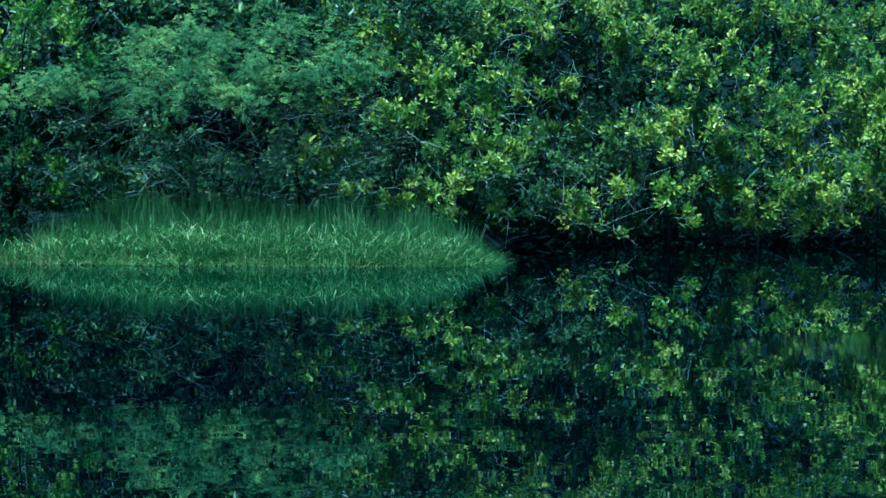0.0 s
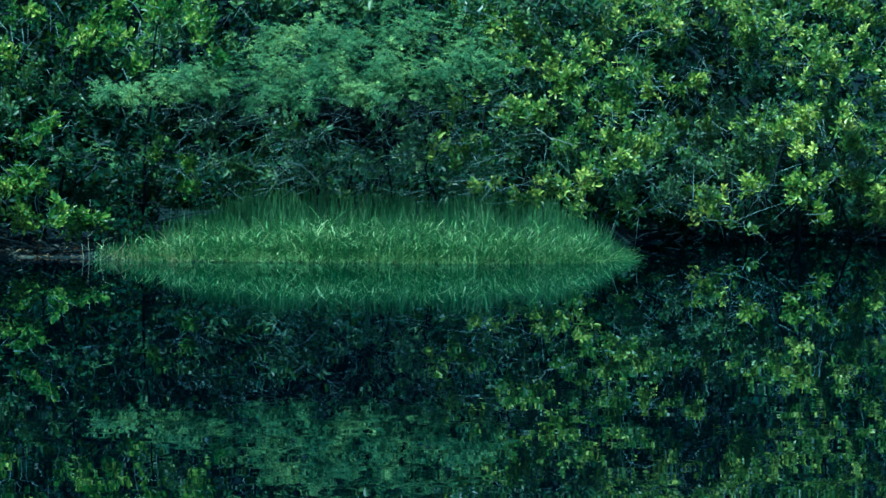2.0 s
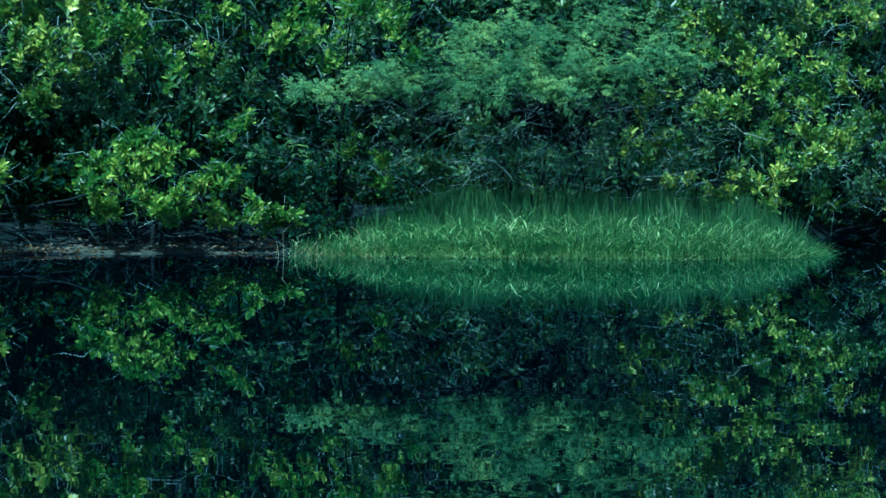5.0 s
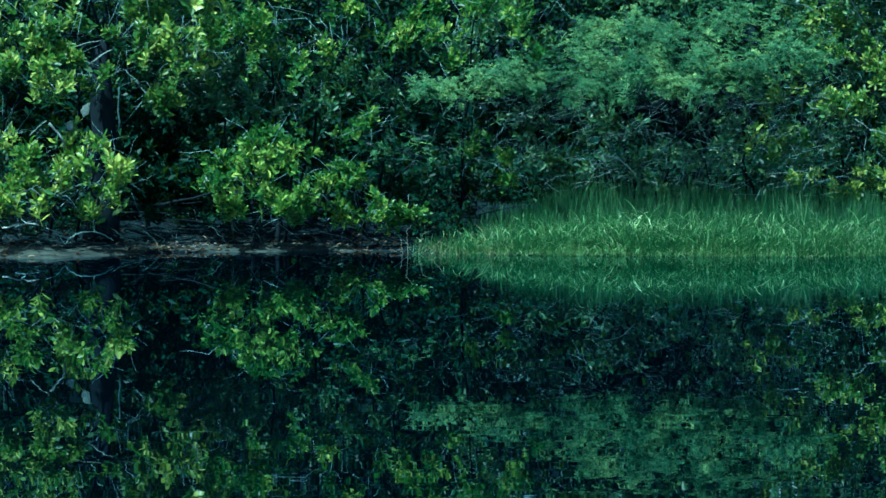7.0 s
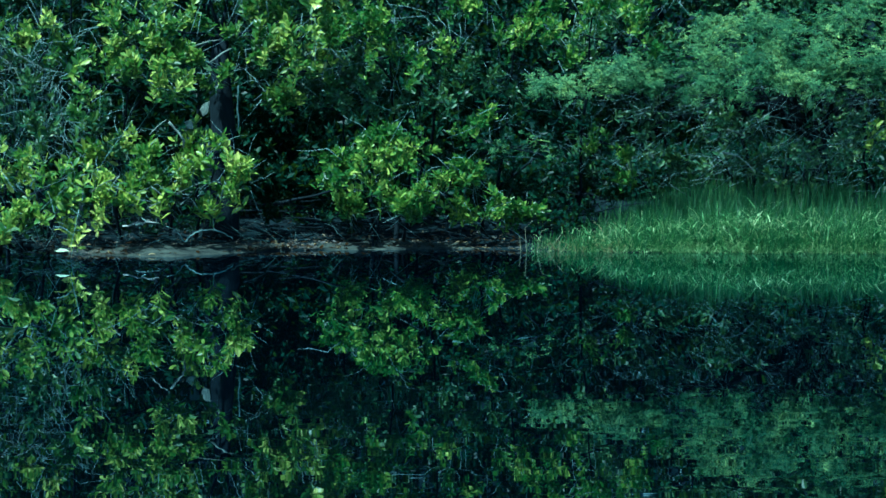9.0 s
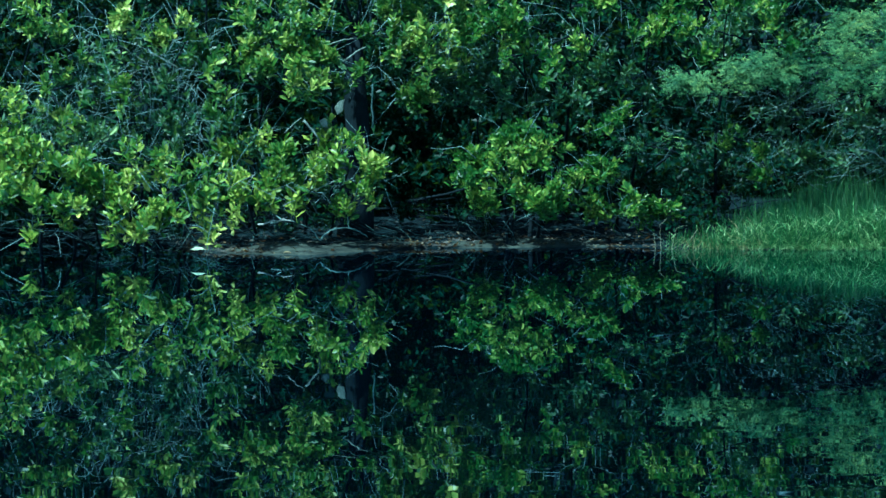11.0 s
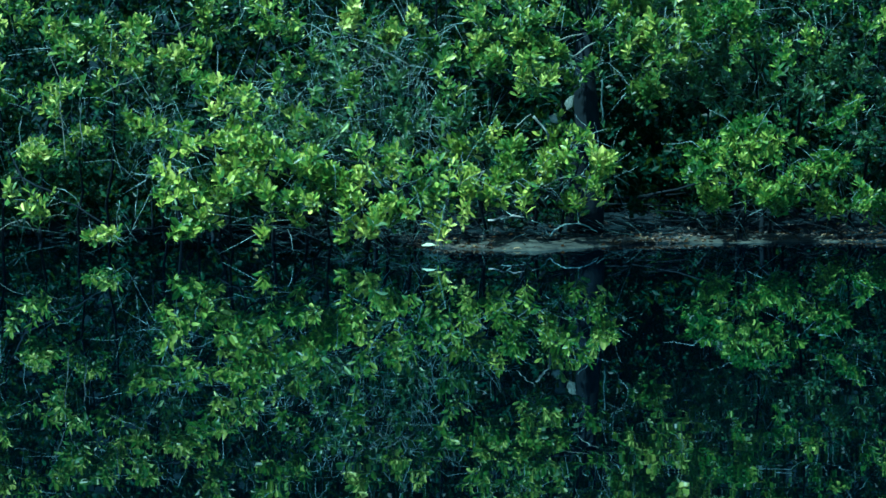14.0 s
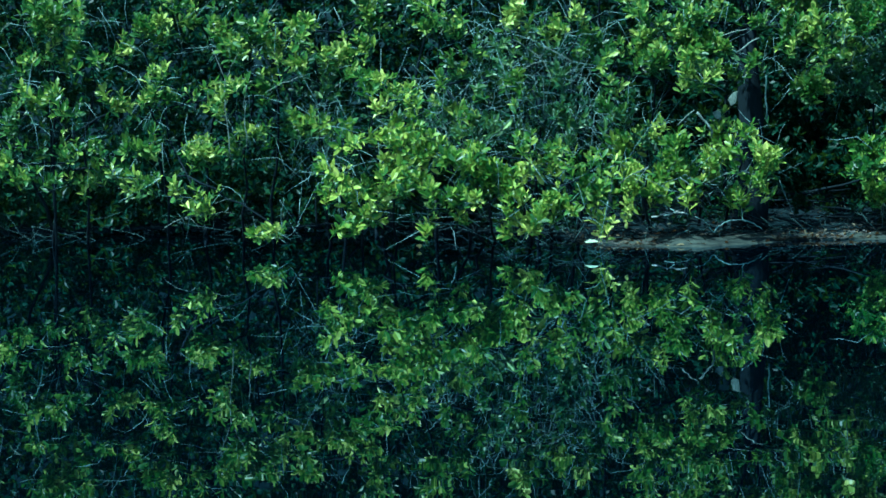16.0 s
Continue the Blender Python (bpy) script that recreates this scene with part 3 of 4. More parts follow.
shrub("mangrove_shrub", "bright leafy mangrove shrub hanging low over the water", "shrub", LEAF_BRIGHT, (9.6, 28.2), [(8.14, 24.2, 0.66, 0.20, 0.10), (8.32, 23.7, 0.20, 0.10, 0.07), (8.49, 23.8, 0.39, 0.20, 0.14), (8.84, 23.8, 0.53, 0.24, 0.16), (9.19, 23.7, 0.34, 0.25, 0.14), (9.41, 23.9, 0.73, 0.20, 0.14), (9.76, 23.8, 0.54, 0.30, 0.18), (9.87, 23.9, 0.82, 0.28, 0.16), (10.00, 23.8, 0.25, 0.14, 0.06), (10.69, 23.9, 0.59, 0.25, 0.20), (11.14, 24.0, 0.88, 0.20, 0.10), (11.15, 23.8, 0.40, 0.30, 0.16)], seed=2, tangle=77, per_square=235, gap=0.0)
shrub("mangrove_shrub", "bright leafy mangrove shrub rising to a leafy spire", "shrub", LEAF_BRIGHT, (12.9, 28.2), [(11.61, 23.9, 0.74, 0.30, 0.20), (11.62, 23.8, 0.28, 0.20, 0.07), (12.29, 24.2, 1.10, 0.20, 0.10), (12.39, 24.2, 1.27, 0.16, 0.12), (12.52, 24.1, 0.88, 0.25, 0.16), (12.54, 24.1, 0.49, 0.20, 0.10), (12.68, 24.2, 1.47, 0.18, 0.14), (13.23, 24.2, 0.54, 0.24, 0.14), (13.32, 24.2, 1.03, 0.22, 0.12), (13.45, 24.1, 0.84, 0.20, 0.12), (13.58, 24.1, 0.31, 0.24, 0.12), (14.15, 24.5, 0.54, 0.15, 0.10), (14.73, 24.3, 0.21, 0.26, 0.06)], seed=32, tangle=77, per_square=235, gap=0.0)
twiggy_shrub = shrub("mangrove_shrub", "sparse leafy shrub with a tangle of bleached grey twigs", "shrub", LEAF_HALF_SHADE, (9.6, 26.9), [(10.17, 25.4, 1.19, 0.87, 0.41), (8.44, 25.2, 0.98, 0.66, 0.31), (11.56, 25.2, 1.00, 0.46, 0.31), (9.58, 25.6, 1.70, 0.62, 0.26), (14.11, 25.2, 0.96, 0.31, 0.36)], seed=3, tangle=650, per_square=90, gap=0.25)
# Crown lobes near 2.9 m, here and next, are unseen, added to cast shade.
shrub("mangrove_tree", "leafy mangrove tree with sunlit yellow-green top", "tree", LEAF_GREEN, (8.1, 27.4), [(6.27, 25.3, 1.37, 0.20, 0.10), (6.44, 25.1, 1.57, 0.26, 0.14), (6.72, 25.5, 2.02, 0.25, 0.14), (7.07, 25.1, 1.60, 0.28, 0.14), (7.18, 25.4, 1.84, 0.20, 0.10), (7.53, 25.4, 2.02, 0.20, 0.12), (8.00, 25.1, 1.51, 0.16, 0.14), (8.01, 25.1, 1.23, 0.10, 0.06), (8.25, 25.2, 1.75, 0.18, 0.14), (8.39, 26.2, 2.86, 0.79, 0.32), (8.57, 25.3, 1.92, 0.16, 0.20), (9.43, 25.3, 2.03, 0.30, 0.16), (9.62, 25.0, 1.31, 0.20, 0.10), (10.08, 25.0, 1.42, 0.16, 0.12), (10.18, 25.2, 2.03, 0.32, 0.18)], seed=4, tangle=66, gap=0.08, per_square=195, stem=0.022)
shrub("mangrove_tree", "leafy mangrove tree with sunlit sprays and bare grey twigs", "tree", LEAF_GREEN, (12.8, 27.4), [(10.89, 25.0, 1.42, 0.20, 0.14), (10.96, 24.9, 1.14, 0.10, 0.08), (11.00, 25.3, 1.75, 0.20, 0.14), (11.10, 25.3, 2.08, 0.25, 0.14), (11.27, 26.2, 2.89, 0.79, 0.32), (11.57, 25.4, 1.89, 0.30, 0.20), (11.70, 25.2, 1.40, 0.20, 0.14), (12.83, 25.5, 2.10, 0.30, 0.12), (13.53, 25.3, 1.84, 0.25, 0.12), (14.04, 26.2, 2.85, 0.79, 0.32), (14.11, 25.2, 1.64, 0.30, 0.18), (14.32, 25.4, 1.95, 0.25, 0.12), (14.47, 25.2, 1.16, 0.30, 0.14), (15.13, 25.3, 1.70, 0.22, 0.12), (15.27, 25.2, 1.09, 0.20, 0.12)], seed=34, tangle=66, gap=0.08, per_square=195, stem=0.022)
bank_shrub = shrub("mangrove_shrub", "bright leafy mangrove shrub above the mud bank", "shrub", LEAF_BRIGHT, (6.6, 26.6), [(6.09, 25.1, 0.90, 0.22, 0.16), (5.40, 25.1, 0.75, 0.24, 0.16), (4.77, 25.2, 0.80, 0.10, 0.10), (5.98, 25.0, 0.60, 0.30, 0.14), (5.06, 25.1, 0.57, 0.20, 0.12), (6.78, 25.0, 0.65, 0.20, 0.12), (7.01, 24.9, 0.50, 0.30, 0.10), (5.29, 25.2, 1.02, 0.14, 0.06), (7.47, 24.9, 0.60, 0.16, 0.12), (5.64, 25.1, 0.38, 0.30, 0.07), (6.66, 25.1, 0.90, 0.14, 0.08), (7.05, 25.3, 1.00, 0.26, 0.12), (7.75, 25.2, 0.98, 0.24, 0.14), (6.45, 25.0, 0.44, 0.26, 0.08)], seed=5, tangle=90)
# The highest lobes are unseen, added to shade the hollow below.
fork_tree = shrub("mangrove_tree", "spreading leafy mangrove tree with a dark forked trunk", "tree", LEAF_GREEN, (5.27, 26.5), [(6.31, 25.6, 1.97, 0.30, 0.20), (4.59, 25.6, 1.90, 0.30, 0.20), (3.67, 25.7, 1.82, 0.26, 0.18), (4.93, 25.8, 2.16, 0.30, 0.16), (6.99, 25.6, 2.13, 0.28, 0.20), (3.32, 26.0, 2.09, 0.30, 0.20), (5.28, 25.8, 1.57, 0.16, 0.10), (4.25, 26.2, 1.44, 0.30, 0.12), (5.97, 25.5, 1.66, 0.18, 0.12), (3.21, 26.2, 1.62, 0.20, 0.12), (5.94, 26.3, 2.89, 0.80, 0.37), (3.55, 26.2, 2.79, 0.79, 0.42), (3.55, 26.3, 2.43, 0.64, 0.32), (5.03, 27.2, 2.69, 0.82, 0.33), (2.52, 27.4, 2.71, 0.83, 0.33), (3.89, 27.2, 2.26, 0.66, 0.27)], seed=6, gap=0.05, trunk=(0.11, 1.95), tangle=160, stem=0.022)
shrub("mangrove_shrub", "green low mangrove shrub tapering towards the reed grass", "shrub", LEAF_LESS_LIT, (1.7, 26.6), [(2.63, 25.8, 0.99, 0.20, 0.12), (2.06, 25.7, 0.89, 0.28, 0.16), (1.36, 25.7, 0.81, 0.14, 0.10), (2.40, 25.7, 0.68, 0.30, 0.18), (1.48, 25.7, 0.58, 0.32, 0.16), (0.32, 25.8, 0.58, 0.24, 0.14), (-0.37, 25.9, 0.44, 0.22, 0.12), (1.02, 25.8, 0.37, 0.40, 0.14), (2.41, 25.8, 0.37, 0.30, 0.14), (-0.66, 26.0, 0.28, 0.20, 0.08), (0.09, 26.0, 0.26, 0.30, 0.10), (2.98, 26.0, 0.78, 0.20, 0.16), (1.66, 25.8, 1.06, 0.26, 0.12), (0.62, 25.8, 0.74, 0.24, 0.14), (1.75, 25.6, 0.36, 0.35, 0.12)], seed=7, size=0.85, gap=0.0, tangle=60, per_square=320)
shrub("mangrove_shrub", "shrub with leaves coloured as if shaded by taller trees", "shrub", LEAF_SHADE, (-0.3, 28.2), [(-0.02, 26.6, 1.12, 0.32, 0.19), (-1.87, 27.2, 1.06, 0.33, 0.27), (-0.71, 27.0, 0.79, 0.38, 0.22), (0.56, 27.2, 0.73, 0.27, 0.16), (-1.41, 27.2, 0.51, 0.27, 0.22), (-0.94, 26.1, 0.92, 0.29, 0.12), (-1.87, 26.4, 0.75, 0.24, 0.11)], seed=8, tangle=70, per_square=80, gap=0.35, twig=SHADE_STALK)
# The topmost lobe is unseen, added to shade what stands below.
shrub("mangrove_tree", "tall mangrove tree with small green leaves behind the low shrubs", "tree", LEAF_LESS_LIT, (0.9, 28.6), [(1.88, 25.8, 2.06, 0.28, 0.20), (1.42, 25.8, 1.72, 0.16, 0.16), (2.28, 25.9, 1.83, 0.25, 0.18), (0.61, 25.9, 1.98, 0.14, 0.18), (-0.78, 26.0, 2.09, 0.30, 0.20), (-1.87, 26.1, 1.94, 0.28, 0.16), (-2.91, 26.3, 1.99, 0.28, 0.20), (0.03, 25.9, 1.14, 0.24, 0.11), (-0.26, 26.0, 1.25, 0.16, 0.08), (-2.33, 26.3, 2.20, 0.40, 0.20), (0.32, 26.2, 2.23, 0.30, 0.10), (-3.03, 26.6, 0.85, 0.10, 0.06), (-2.28, 26.6, 1.01, 0.06, 0.06), (-3.14, 26.6, 0.67, 0.08, 0.05), (0.91, 26.4, 2.87, 0.80, 0.37)], seed=20, size=0.85, gap=0.05, tangle=50, stem=0.022, per_square=240)
shrub("mangrove_shrub", "foliage coloured a half-shaded bluish green behind a low shrub", "shrub", LEAF_HALF_SHADE, (2.2, 28.4), [(3.30, 26.8, 1.30, 0.34, 0.20), (2.35, 26.6, 1.45, 0.36, 0.24), (1.30, 26.6, 1.36, 0.36, 0.22), (0.35, 26.6, 1.55, 0.34, 0.20), (2.85, 26.7, 1.72, 0.36, 0.20), (1.05, 26.7, 1.80, 0.36, 0.20), (-0.55, 26.7, 1.60, 0.32, 0.18), (3.95, 27.0, 1.62, 0.30, 0.16)], seed=41, size=0.85, per_square=230, tangle=90, gap=0.1, separate=0)
shrub("mangrove_shrub", "foliage coloured a half-shaded bluish green, filling the gaps of a sunlit shrub", "shrub", LEAF_HALF_SHADE, (-10.4, 30.0), [(-9.35, 28.6, 0.95, 0.40, 0.24), (-10.60, 28.6, 0.98, 0.42, 0.26), (-11.80, 28.7, 0.80, 0.40, 0.26), (-9.60, 28.8, 1.60, 0.42, 0.26), (-10.95, 28.8, 1.50, 0.42, 0.26), (-11.95, 28.8, 2.00, 0.40, 0.24), (-10.60, 28.9, 2.10, 0.40, 0.22)], seed=42, size=0.8, per_square=230, tangle=70, gap=0.05, separate=0)
feathery_tree("acacia_tree", "spreading acacia tree with flat layers of feathery blue-green foliage", (-6.6, 29.2), [(-0.49, 26.1, 0.88, 0.17, 0.06), (-1.35, 26.1, 0.92, 0.16, 0.06), (-1.30, 25.9, 1.50, 0.22, 0.06), (-1.95, 25.8, 1.47, 0.32, 0.07), (-1.61, 25.8, 1.48, 0.31, 0.09), (-2.65, 25.8, 1.56, 0.44, 0.14), (-4.03, 26.3, 1.64, 0.48, 0.18), (-5.18, 26.4, 1.81, 0.53, 0.26), (-5.42, 26.2, 1.54, 0.58, 0.13), (-6.91, 26.5, 1.79, 0.59, 0.27), (-6.92, 26.2, 1.49, 0.48, 0.10), (-8.07, 26.6, 1.72, 0.43, 0.21), (-4.49, 26.8, 2.03, 0.43, 0.16), (-6.33, 26.9, 2.18, 0.60, 0.22), (-7.83, 26.9, 2.10, 0.49, 0.22), (-8.87, 26.8, 1.88, 0.32, 0.22), (-2.07, 26.9, 1.59, 0.43, 0.14), (-5.41, 27.4, 1.72, 0.72, 0.22), (-7.26, 27.5, 1.73, 0.67, 0.22), (-3.57, 26.2, 1.47, 0.48, 0.08)], per_square=1150, seed=9, limbs=[(-1.96, 26.60, 1.45), (-4.03, 26.80, 1.38), (-3.57, 26.70, 1.59), (-5.88, 26.60, 1.33), (-5.88, 27.00, 1.77), (-7.49, 27.20, 1.84), (-6.56, 27.40, 2.11), (-8.65, 27.20, 1.62)])
thicket = shrub("thicket", "thicket of bare twigs coloured as shaded, under the acacia", "shrub", LEAF_HALF_SHADE, (-5.2, 29.2), [(-2.65, 28.2, 0.99, 0.63, 0.40), (-4.50, 28.3, 1.05, 0.74, 0.40), (-6.35, 28.3, 1.00, 0.74, 0.40), (-7.86, 28.2, 0.95, 0.51, 0.40), (-5.20, 28.2, 0.66, 1.14, 0.17)], seed=10, tangle=420, per_square=5, gap=0.3, twig=SHADE_STALK, separate=0)
sunlit_shrub = shrub("mangrove_shrub", "sunlit yellow-green mangrove shrub beside the reed grass", "shrub", LEAF_GREEN, (-10.6, 29.2), [(-9.21, 27.5, 0.68, 0.25, 0.10), (-9.90, 27.5, 0.57, 0.25, 0.10), (-10.83, 27.5, 0.74, 0.30, 0.20), (-10.95, 27.5, 0.47, 0.20, 0.08), (-8.97, 27.6, 1.01, 0.25, 0.14), (-11.28, 27.7, 1.13, 0.28, 0.25), (-11.79, 27.8, 1.31, 0.25, 0.20), (-11.03, 27.9, 1.70, 0.30, 0.20), (-11.84, 27.9, 1.64, 0.28, 0.20), (-10.34, 28.0, 1.81, 0.25, 0.20), (-9.64, 28.2, 2.00, 0.30, 0.20), (-10.58, 27.8, 1.35, 0.30, 0.12), (-9.42, 27.8, 1.35, 0.30, 0.12), (-12.09, 27.8, 0.97, 0.25, 0.20), (-10.09, 28.3, 2.27, 0.30, 0.20), (-8.71, 28.2, 2.31, 0.30, 0.25), (-12.05, 28.1, 0.43, 0.14, 0.08), (-8.35, 27.4, 1.42, 0.22, 0.16), (-8.25, 27.3, 0.98, 0.20, 0.14)], seed=11, size=0.78, per_square=351, tangle=90)
shrub("mangrove_shrub", "mangrove thicket with half-shade leaf colour and grey twigs over dark water", "shrub", LEAF_HALF_SHADE, (-16.5, 32.2), [(-12.85, 30.4, 0.85, 0.43, 0.43), (-14.22, 30.5, 1.16, 0.55, 0.37), (-15.60, 30.6, 1.30, 0.56, 0.43), (-13.32, 30.2, 0.43, 0.37, 0.18), (-16.54, 30.6, 0.69, 0.37, 0.31), (-14.47, 30.5, 0.67, 0.37, 0.25)], seed=12, stems=2, size=0.68, tangle=200, per_square=312)
shrub("mangrove_shrub", "sunlit drooping mangrove boughs above a dark gap at the water", "shrub", LEAF_BRIGHT, (-15.4, 31.6), [(-13.90, 30.0, 0.56, 0.33, 0.13), (-15.05, 29.9, 0.66, 0.36, 0.17), (-15.68, 29.8, 0.48, 0.19, 0.21), (-14.31, 29.9, 0.20, 0.17, 0.08), (-13.56, 30.0, 0.37, 0.21, 0.11), (-15.49, 30.0, 1.17, 0.24, 0.21)], seed=13, stems=2, size=0.78, per_square=338, tangle=60)
shrub("mangrove_shrub", "green mangrove shrub trailing into the dark water", "shrub", LEAF_BRIGHT, (-19.4, 33.2), [(-17.92, 31.0, 0.32, 0.44, 0.18), (-18.83, 31.2, 0.45, 0.44, 0.28), (-18.58, 30.5, 1.07, 0.49, 0.43), (-19.73, 31.2, 0.71, 0.44, 0.50), (-19.70, 30.8, 1.51, 0.50, 0.50), (-20.39, 31.8, 1.15, 0.51, 0.96)], seed=14, stems=2, size=0.68, per_square=351, tangle=160)
# The two highest lobes are unseen, added for the shade they cast.
shrub("mangrove_tree", "tall leafy mangrove tree with green top", "tree", LEAF_GREEN, (-14.6, 33), [(-11.88, 28.6, 2.36, 0.52, 0.29), (-13.26, 30.0, 2.60, 0.61, 0.30), (-14.99, 30.8, 2.59, 0.62, 0.31), (-16.70, 31.0, 2.67, 0.69, 0.31), (-18.30, 31.0, 2.49, 0.63, 0.38), (-19.44, 31.2, 2.32, 0.57, 0.44), (-13.82, 31.0, 3.40, 0.94, 0.38), (-16.68, 31.4, 3.44, 0.95, 0.38)], seed=15, stems=2, size=0.68, per_square=351, tangle=120, stem=0.022)
# Lobes above 3 m are unseen, added to shade the bank.
shrub("mangrove_tree", "tall mangrove tree with half-shade leaf colour behind the acacia", "tree", LEAF_HALF_SHADE, (-8.0, 30.2), [(-2.70, 27.6, 2.02, 0.56, 0.33), (-4.74, 27.8, 2.44, 0.62, 0.25), (-6.92, 28.0, 2.58, 0.62, 0.25), (-8.88, 28.0, 2.42, 0.62, 0.28), (-10.49, 28.2, 2.50, 0.57, 0.28), (-3.15, 27.6, 2.47, 0.50, 0.28), (-4.05, 27.8, 3.04, 0.84, 0.28), (-6.90, 27.9, 3.13, 0.85, 0.28), (-9.78, 28.2, 3.18, 0.85, 0.28)], seed=16, gap=0.3, per_square=190, tangle=60, stem=0.022)
# Added brush that covers lit mud so the ground here reads as shaded.
shrub("undershrub", "low shade-coloured brush added behind the mud bank", "shrub", LEAF_SHADE, (4.6, 28.6), [(6.06, 28.2, 0.32, 0.34, 0.14), (6.98, 27.8, 0.34, 0.56, 0.17), (1.90, 28.2, 0.48, 0.51, 0.28), (8.37, 27.6, 0.24, 0.45, 0.14), (4.67, 27.2, 0.25, 0.60, 0.07), (6.06, 26.8, 0.22, 0.65, 0.06), (3.28, 27.4, 0.27, 0.50, 0.08), (7.22, 26.4, 0.21, 0.48, 0.05), (-1.54, 27.0, 0.32, 0.38, 0.09), (-1.26, 26.3, 0.22, 0.37, 0.06), (-1.83, 26.3, 0.29, 0.21, 0.07), (-0.52, 27.2, 0.27, 0.33, 0.08), (-1.3, 28.4, 0.45, 0.5, 0.28), (-2.2, 28.6, 0.45, 0.5, 0.28)], seed=17, tangle=200, per_square=120, gap=0.1, twig=SHADE_BARK, separate=0)
# Added dark brush that hides a lit mud strip where only shade belongs.
shrub("undershrub", "low shade-coloured brush added under overhanging boughs", "shrub", LEAF_SHADE, (-16.8, 33.6), [(-13.1, 31.0, 0.22, 0.5, 0.12), (-14.3, 31.6, 0.24, 0.6, 0.14), (-15.6, 32.2, 0.26, 0.6, 0.14), (-16.9, 32.6, 0.26, 0.6, 0.14), (-18.2, 32.9, 0.28, 0.6, 0.15), (-19.5, 33.1, 0.28, 0.6, 0.15)], seed=21, tangle=260, per_square=170, twig=SHADE_BARK, separate=0)
shrub("mangrove_shrub", "shrub with half-shade leaf colour under the end of the acacia boughs", "shrub", LEAF_HALF_SHADE, (-8.0, 28.8), [(-6.94, 27.4, 1.09, 0.33, 0.28), (-7.87, 27.3, 1.21, 0.33, 0.25), (-7.64, 27.2, 0.82, 0.44, 0.22), (-6.49, 27.4, 0.76, 0.33, 0.17)], seed=18, tangle=100, per_square=26, gap=0.4, size=0.7, twig=SHADE_STALK)
shrub("mangrove_shrub", "leafy mangrove shrub with sunlit sprays over the dark water", "shrub", LEAF_GREEN, (-17.0, 32.6), [(-13.04, 30.2, 2.27, 0.30, 0.20), (-12.65, 30.2, 1.66, 0.28, 0.14), (-13.46, 30.2, 1.66, 0.28, 0.16), (-14.36, 30.3, 2.37, 0.35, 0.20), (-15.05, 30.4, 2.32, 0.25, 0.20), (-14.48, 30.4, 1.98, 0.30, 0.20), (-14.40, 30.3, 1.06, 0.35, 0.22), (-15.43, 30.4, 1.22, 0.30, 0.20), (-12.55, 30.4, 1.20, 0.30, 0.20), (-13.35, 30.6, 1.27, 0.30, 0.20), (-15.81, 30.4, 1.97, 0.61, 0.34), (-17.31, 30.5, 1.49, 0.55, 0.43), (-17.45, 30.5, 0.70, 0.49, 0.34), (-18.78, 30.8, 1.81, 0.56, 0.50), (-16.29, 30.3, 1.24, 0.31, 0.24)], seed=19, stems=2, size=0.78, tangle=200, per_square=299, gap=0.12)
dead_limb(fork_tree, "dead_bough", [((5.51, 25.30, 1.70), (5.05, 25.30, 1.83), 1.0), ((5.79, 25.40, 1.86), (5.30, 25.30, 1.91), 0.6)], 0.009, seed=60)
dead_limb(fork_tree, "dead_stem", [((4.92, 25.4, 1.10), (4.92, 25.4, 1.50), 1.0)], 0.009, SHADE_STALK, seed=66)
dead_limb(bank_shrub, "dead_bough", [((6.33, 24.60, 1.17), (6.03, 24.60, 1.01), 1.0), ((6.72, 24.60, 1.06), (6.38, 24.60, 1.19), 0.45), ((6.03, 24.60, 1.01), (5.80, 26.20, 0.54), 0.8)], 0.013, seed=61)
# Pale slab that stands in for a sunlit patch beside the trunk.
pale_slab(bank_shrub, [(5.70, 1.28), (5.62, 1.34), (5.49, 1.36), (5.53, 1.25), (5.64, 1.22)], 25.4, 0.03)
pale_slab(bank_shrub, [(6.02, 1.17), (5.86, 1.20), (5.82, 1.10), (5.96, 1.11)], 25.2, 0.05)
dead_limb(bank_shrub, "dead_stem", [((5.78, 25.85, 0.40), (5.73, 25.85, 1.33), 1.0)], 0.02, SHADE_BARK, seed=67)
dead_limb(sunlit_shrub, "dead_stick", [((-10.06, 27.20, 1.23), (-10.35, 27.20, 1.13), 0.8), ((-10.35, 27.20, 1.13), (-10.84, 27.20, 1.06), 1.0), ((-9.60, 27.20, 1.14), (-10.24, 27.20, 1.18), 0.5)], 0.0075, seed=71)
dead_limb(sunlit_shrub, "dead_stick", [((-9.95, 27.80, 2.39), (-10.23, 27.80, 2.16), 1.0), ((-11.01, 28.00, 2.40), (-11.34, 28.00, 2.33), 0.6)], 0.007, seed=72)
dead_limb(thicket, "dead_stick", [((-4.98, 26.40, 0.88), (-5.30, 26.40, 0.84), 1.0), ((-5.30, 26.40, 0.84), (-5.42, 26.40, 0.79), 0.6), ((-5.42, 26.40, 0.80), (-5.63, 26.40, 0.69), 0.8), ((-4.59, 26.40, 0.77), (-4.94, 26.40, 0.81), 0.35), ((-5.95, 26.40, 0.64), (-6.12, 26.40, 0.58), 0.7), ((-5.05, 26.50, 1.10), (-5.42, 26.50, 1.03), 0.5)], 0.011, seed=73)
